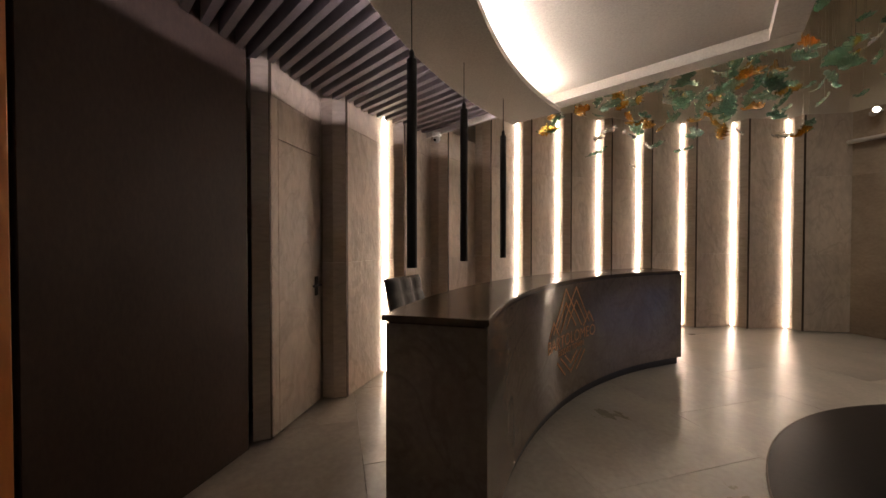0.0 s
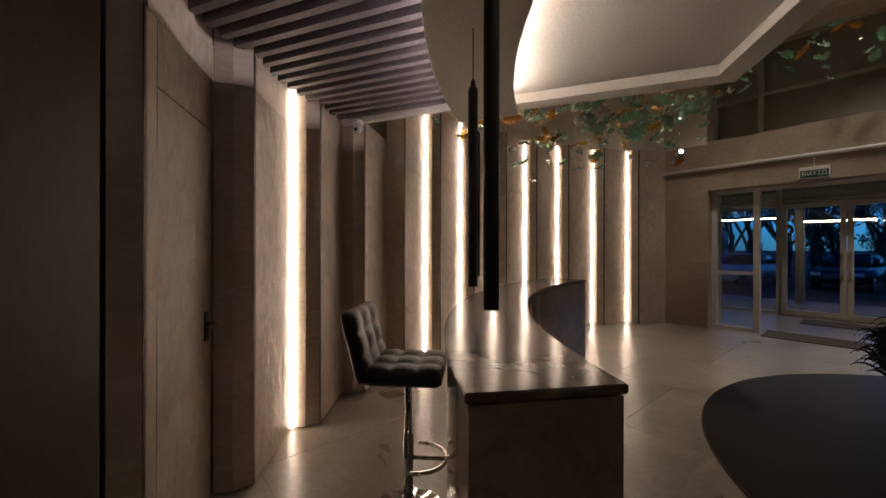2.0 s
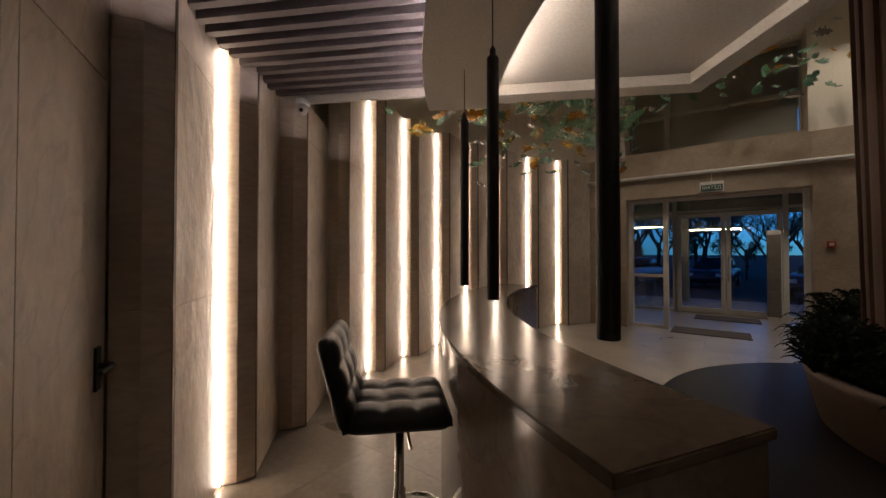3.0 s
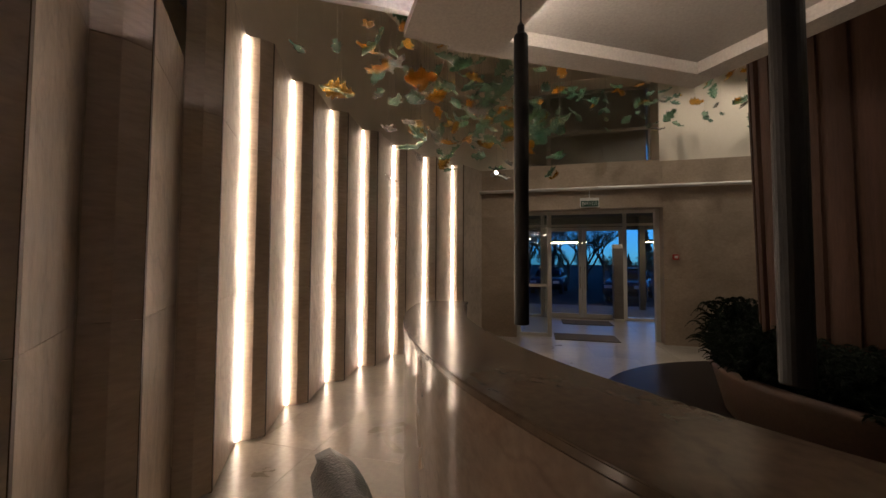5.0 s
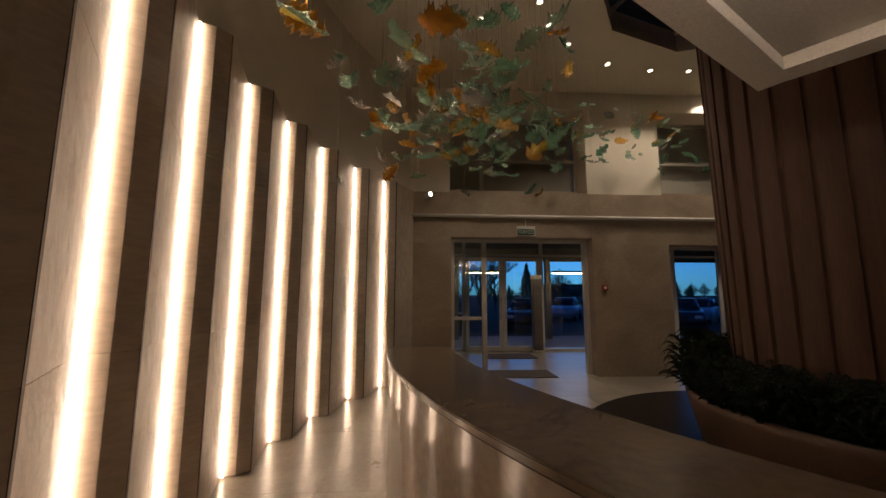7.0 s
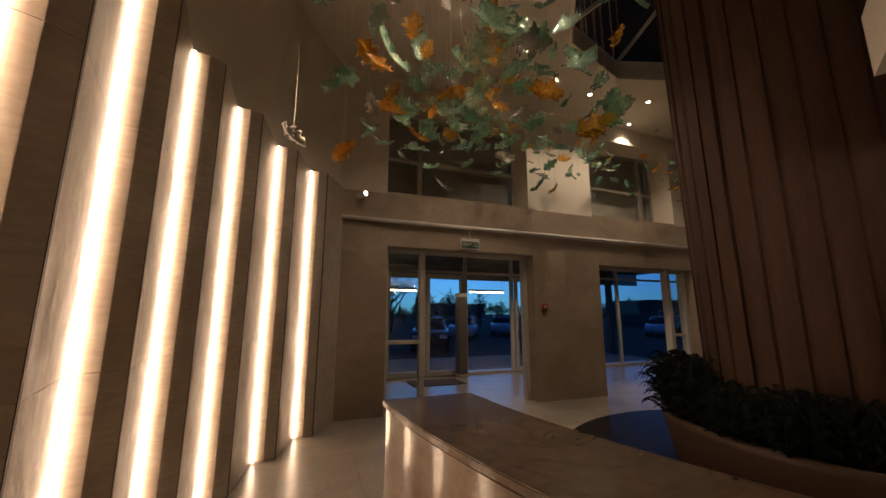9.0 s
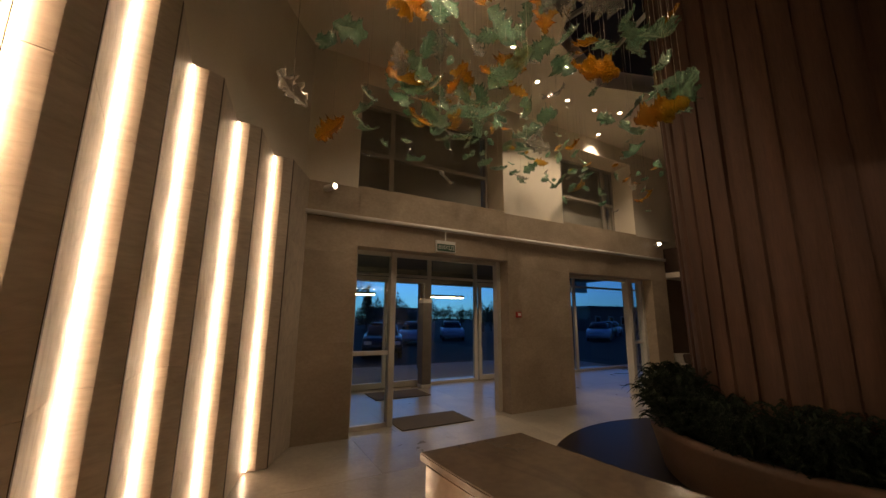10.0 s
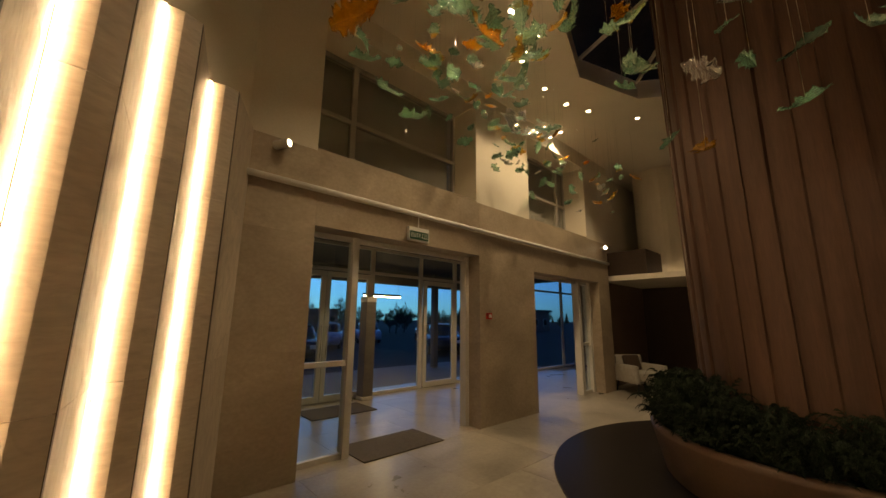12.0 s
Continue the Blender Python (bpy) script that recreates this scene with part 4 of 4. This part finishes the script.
# ---- entrance lobby ----
VY = 10.9
glazing("window_5", "outer glazed entrance screen with double doors", -4.2, 8.3, 0, 3.05, VY, (-2.45, -0.36, 0.98, 2.12, 3.3, 4.6, 7.4), ((-5, 9, 2.50),), 0.09, "frame")
for k, (x0, x1) in enumerate(((-2.40, -1.425), (-1.415, -0.42), (1.04, 2.06))):
    dr = tagged(new("door_%d" % (k + 2)), "glazed aluminium entrance door with pull handle", "door", kind="structure")
    y = VY - 0.05
    part("leaf_frame", box(x0, x0 + 0.09, y - 0.03, y + 0.03, 0.01, 2.44, 0.004), "frame", dr)
    part("leaf_frame", box(x1 - 0.09, x1, y - 0.03, y + 0.03, 0.01, 2.44, 0.004), "frame", dr)
    part("leaf_rail", box(x0 + 0.09, x1 - 0.09, y - 0.028, y + 0.028, 2.34, 2.44, 0.004), "frame", dr)
    part("leaf_rail", box(x0 + 0.09, x1 - 0.09, y - 0.028, y + 0.028, 0.01, 0.13, 0.004), "frame", dr)
    hx = x1 - 0.05 if k == 0 else x0 + 0.05
    part("pull_handle", tube([(hx, y - 0.03, 0.8), (hx, y - 0.07, 0.82), (hx, y - 0.07, 1.38), (hx, y - 0.03, 1.4)], 0.011, 8), "chrome", dr, "vertical metal pull handle")
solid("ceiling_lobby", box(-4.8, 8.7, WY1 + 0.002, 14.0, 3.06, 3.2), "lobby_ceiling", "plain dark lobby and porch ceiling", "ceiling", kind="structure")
solid("wall_lobby_west", box(-4.7, -4.28, WY1 + 0.002, VY + 0.05, 0, 3.06), "stone_wall", "beige stone lobby side wall", "wall", kind="structure")
solid("wall_lobby_east", box(8.35, 8.7, 8.27, VY + 0.05, 0, 3.06), "stone_wall", "beige stone lobby side wall", "wall", kind="structure")
for lx, lz in ((1.3, 2.17), (-1.65, 2.17), (-3.4, 2.3)):
    ll = thing("linear_lamp", "slim lit linear lamp hanging under the porch", "linear lamp", (lx, 13.0, lz), group="porch lamps")
    part("profile", box(-0.62, 0.62, -0.03, 0.03, 0.0, 0.06, 0.004), "black_metal", ll)
    part("diffuser", box(-0.6, 0.6, -0.028, 0.028, -0.03, -0.001), "linear", ll, "glowing warm diffuser")
    for x in (-0.55, 0.55):
        part("hanger", tube([(x, 0, 0.06), (x, 0, 3.06 - lz)], 0.003, 6), "black_metal", ll)
for x in (-2.4, 0.75, 3.9, 7.0):
    solid("porch_post", box(x - 0.09, x + 0.09, 13.6, 13.78, -0.03, 3.06, 0.008), "dark_frame", "dark square porch post", "post", group="porch posts")

# ---- outdoors ----
g = bmesh.new()
bmesh.ops.create_grid(g, x_segments=24, y_segments=24, size=900)
g.transform(Matrix.Translation((0, 0, -0.26)))
solid("ground", g, "asphalt", "dark wet asphalt ground reaching the horizon", "ground", kind="structure")
solid("porch_paving", box(-5, 7, 11.402, 14.6, -0.2, -0.03), "joint", "grey paved porch in front of the entrance", "pavement", kind="structure")


def car(name, label, mat, at, yaw):
    c = thing(name, label, "car", at, group="parked cars")
    c.rotation_euler = (0, 0, radians(yaw))
    bm = bmesh.new()
    prof = [(-2.15, 0.28), (-2.2, 0.62), (-2.1, 0.86), (-1.0, 0.98), (0.95, 1.0), (1.95, 0.92), (2.15, 0.7), (2.15, 0.3)]
    lo = [bm.verts.new((x, -0.87, z)) for x, z in prof]
    hi = [bm.verts.new((x, 0.87, z)) for x, z in prof]
    bm.faces.new(lo)
    bm.faces.new(hi[::-1])
    for i in range(len(prof)):
        j = (i + 1) % len(prof)
        bm.faces.new((lo[j], lo[i], hi[i], hi[j]))
    bmesh.ops.bevel(bm, geom=bm.edges[:], offset=0.07, segments=3, affect="EDGES")
    part("body", bm, mat, c, smooth=True)
    bm = bmesh.new()
    cab = [(-1.05, 0.98), (-0.35, 1.46), (0.95, 1.50), (1.75, 0.98)]
    lo = [bm.verts.new((x, -0.78 + 0.14 * (z > 1.2), z)) for x, z in cab]
    hi = [bm.verts.new((x, 0.78 - 0.14 * (z > 1.2), z)) for x, z in cab]
    bm.faces.new(lo)
    bm.faces.new(hi[::-1])
    for i in range(4):
        j = (i + 1) % 4
        bm.faces.new((lo[j], lo[i], hi[i], hi[j]))
    bmesh.ops.bevel(bm, geom=bm.edges[:], offset=0.05, segments=2, affect="EDGES")
    part("cabin", bm, "car_glass", c, "dark glazed cabin", True)
    part("roof", box(-0.3, 0.9, -0.6, 0.6, 1.47, 1.53, 0.02), mat, c)
    for x in (-1.35, 1.35):
        for y in (-0.8, 0.8):
            bm = lathe([(0.24, -0.1), (0.31, -0.09), (0.32, 0.0), (0.31, 0.09), (0.24, 0.1)], 24)
            bm.transform(Matrix.Translation((x, y, 0.31)) @ Matrix.Rotation(radians(90), 4, "X"))
            w = part("wheel", bm, "tyre", c)
            bm = lathe([(0.22, -0.105), (0.2, -0.11), (0.2, 0.11), (0.22, 0.105)], 20)
            bm.transform(Matrix.Translation((x, y, 0.31)) @ Matrix.Rotation(radians(90), 4, "X"))
            part("rim", bm, "chrome", w)
    for y in (-0.62, 0.62):
        part("headlight", box(-2.2, -2.1, y - 0.16, y + 0.16, 0.62, 0.76, 0.02), "white", c)
    return c


for nm, lb, mt, at, yaw in (("car", "dark hatchback parked in front of the entrance", "car_dark", (1.9, 20.5, -0.26), 70), ("car", "silver car parked on the wet lot", "car_light", (-5.5, 23, -0.26), 70),
                            ("car", "silver car parked on the wet lot", "car_light", (6.5, 27, -0.26), 60), ("car", "dark car parked on the wet lot", "car_dark", (-1.8, 24, -0.26), 80),
                            ("car", "silver car parked on the wet lot", "car_light", (14, 24, -0.26), 40), ("car", "dark car parked on the wet lot", "car_dark", (10.0, 20.0, -0.26), 55), ("car", "silver car parked on the wet lot", "car_light", (11.5, 30.5, -0.26), 65), ("car", "dark car parked on the wet lot", "car_dark", (18.0, 31.0, -0.26), 50),
                            ("car", "silver car parked on the wet lot", "car_light", (22.5, 24.5, -0.26), 35), ("car", "dark car parked on the wet lot", "car_dark", (27.0, 27.5, -0.26), 30), ("car", "silver car parked on the wet lot", "car_light", (31.0, 30.0, -0.26), 25)):
    car(nm, lb, mt, at, yaw)


def tree(name, label, at, h, spread, conifer, seed):
    g_ = random.Random(seed)
    t = thing(name, label, "tree", at, group="trees beyond the car park")
    part("trunk", lathe([(0.16, 0), (0.11, h * 0.4), (0.05, h * 0.8), (0.015, h * 0.98)], 8), "bark", t)
    bm = bmesh.new()
    for k in range(14):
        z = h * g_.uniform(0.3, 0.85)
        a = g_.uniform(0, 6.28)
        l_ = spread * g_.uniform(0.5, 1)
        tube([(0, 0, z), (l_ * 0.6 * math.cos(a), l_ * 0.6 * math.sin(a), z + l_ * (0.0 if conifer else 0.5)), (l_ * math.cos(a), l_ * math.sin(a), z + l_ * (-0.15 if conifer else 0.75))], 0.025, 5, bm)
    part("limbs", bm, "bark", t)
    bm = bmesh.new()
    for k in range(1500 if conifer else 900):
        if conifer:
            z = h * g_.uniform(0.1, 1)
            r_ = spread * (1.03 - z / h) * math.sqrt(g_.random()) * g_.uniform(0.7, 1.1)
        else:
            z = h * (0.62 + 0.36 * g_.gauss(0, 0.5))
            r_ = spread * math.sqrt(g_.random()) * max(0.1, 1 - abs(z / h - 0.62) * 2) * g_.uniform(0.8, 1.15)
        a = g_.uniform(0, 6.28)
        p = Vector((r_ * math.cos(a), r_ * math.sin(a), z))
        s_ = g_.uniform(0.12, 0.3)
        q = Euler((g_.uniform(0, 6), g_.uniform(0, 6), g_.uniform(0, 6))).to_matrix()
        bm.faces.new([bm.verts.new(p + q @ Vector(v) * s_) for v in ((-1, 0, 0), (0, -0.4, 0.1), (1, 0, 0), (0, 0.4, 0.1))])
    part("crown", bm, "tree_leaf", t)
    return t


def bare_tree(at, h, seed):
    """A leafless tree: a forked trunk that splits again and again into fine twigs."""
    g_ = random.Random(seed)
    t = thing("tree", "leafless dark tree beside the car park", "tree", at, group="bare trees by the car park")
    limbs, twigs = bmesh.new(), bmesh.new()

    def grow(p, d, l_, r_, depth):
        q = p + d * l_ * 0.5 + Vector((g_.uniform(-1, 1), g_.uniform(-1, 1), 0)) * l_ * 0.05
        e = p + d * l_
        tube([p, q, e], max(r_, 0.008), 5 if depth < 3 else 3, limbs if depth < 3 else twigs)
        if depth == 6:
            return
        for k in range(3 if depth < 5 else 2):
            nd = (d + Vector((g_.uniform(-1, 1), g_.uniform(-1, 1), g_.uniform(-0.25, 0.6))) * 0.75).normalized()
            grow(p + d * l_ * g_.uniform(0.6, 1.0), nd, l_ * g_.uniform(0.6, 0.82), r_ * 0.58, depth + 1)

    grow(Vector((0, 0, 0)), Vector((0, 0, 1)), h * 0.30, 0.14, 0)
    part("limbs", limbs, "bark", t)
    part("twigs", twigs, "bark", t)
    return t


bare = [bare_tree((-3.2, 27, -0.26), 8.0, 31), bare_tree((-7.5, 31, -0.26), 9.0, 32)]
for x, y, sc, yaw in ((-5.6, 35, 1.1, 40), (-1.2, 37, 1.0, 200), (-10.5, 28, 0.9, 130), (-13.0, 34, 1.1, 300), (-0.2, 31, 0.75, 75), (-16.5, 38, 1.2, 10), (-8.5, 42, 1.2, 220), (2.6, 43, 0.8, 160), (-2.2, 24.5, 0.8, 15), (0.6, 26, 0.7, 255), (-4.6, 30, 1.0, 95), (1.4, 33, 0.85, 330), (-0.9, 41, 1.2, 45), (-3.4, 39, 1.1, 115), (-5.8, 26, 0.9, 185), (3.4, 37, 0.8, 65)):
    copy_thing(bare[int(yaw) % 20 // 10], pose(x, y, -0.26, 0, 0, yaw) @ Matrix.Scale(sc, 4))

base = [tree("tree", "dark conifer beyond the car park", (12.5, 58, -0.26), 6.5, 1.9, True, 1), tree("tree", "bare dusky broadleaf tree beyond the car park", (-4, 38, -0.26), 7.0, 2.6, False, 2), tree("tree", "bare dusky broadleaf tree beyond the car park", (24, 75, -0.26), 6.0, 2.8, False, 3)]
tr = random.Random(4)
for k in range(74):
    b = base[k % 3]
    x = -40 + 3.6 * k + tr.uniform(-2, 2)
    if k % 3 == 0:
        copy_thing(base[1 + k % 2], pose(7 + 0.75 * k + tr.uniform(-1, 1), 50 + tr.uniform(-9, 12), -0.26, 0, 0, tr.uniform(0, 360)) @ Matrix.Scale(tr.uniform(0.35, 0.62), 4))
    copy_thing(b, pose(x, (52 if x < 2 else 125) + tr.uniform(-12, 14), -0.26, 0, 0, tr.uniform(0, 360)) @ Matrix.Scale(tr.uniform(0.55, 0.95), 4))


def house(name, label, mat, x, y, w, d, h, floors, cols):
    b = thing(name, label, "building", (x, y, -0.26))
    part("wall", box(-w / 2, w / 2, 0, d, 0, h), mat, b)
    part("roof", prism([(-w / 2 - 0.4, -0.4), (w / 2 + 0.4, -0.4), (w / 2 + 0.4, d + 0.4), (-w / 2 - 0.4, d + 0.4)], h, h + 0.35), "roof", b)
    for f_ in range(floors):
        for c_ in range(cols):
            wx = -w / 2 + (c_ + 0.5) * w / cols
            wz = (f_ + 0.42) * h / floors
            win = part("window", box(wx - 0.6, wx + 0.6, -0.06, 0.02, wz - 0.55, wz + 0.75), "frame", b)
            part("pane", box(wx - 0.52, wx + 0.52, -0.075, -0.062, wz - 0.47, wz + 0.67), "car_glass", win)
    return b


house("apartment_building", "pale low building beyond the car park", "facade", -24, 60, 16, 9, 7, 2, 6)
house("shop_building", "low red-brown building with a dark roof", "brick_facade", 50, 42, 15, 8, 3.4, 1, 5)
house("shed", "long dark low shed at the edge of the car park", "brick_facade", 74, 60, 22, 8, 3.0, 1, 6)
house("warehouse", "pale flat-roofed shed beyond the parked cars", "facade", 34, 95, 16, 8, 4, 1, 4)

# ---- floor tiles, last: half-bond rows, with one straight joint along the panelled wall ----
TILE, CUT = 1.23, -4.29
tile_me = {}
for iy in range(-3, 9):
    y = 0.455 + TILE * iy
    x_first = (-2.36 if iy % 2 == 0 else -1.735) - 5 * TILE
    joints = [x for x in (x_first + TILE * k for k in range(13)) if abs(x - CUT) > 0.2] + [CUT]
    joints = sorted(x for x in joints if x < 8.0)
    for x0, x1 in zip(joints, joints[1:]):
        w = round(x1 - x0, 3)
        if w not in tile_me:
            tile_me[w] = finish(box(0.0015, w - 0.0015, 0.0015, TILE - 0.0015, -0.012, 0.0), "tile", "floor")
        t_ = new("tile", tile_me[w])
        t_.location = (x0, y, 0)
        t_.parent = floor
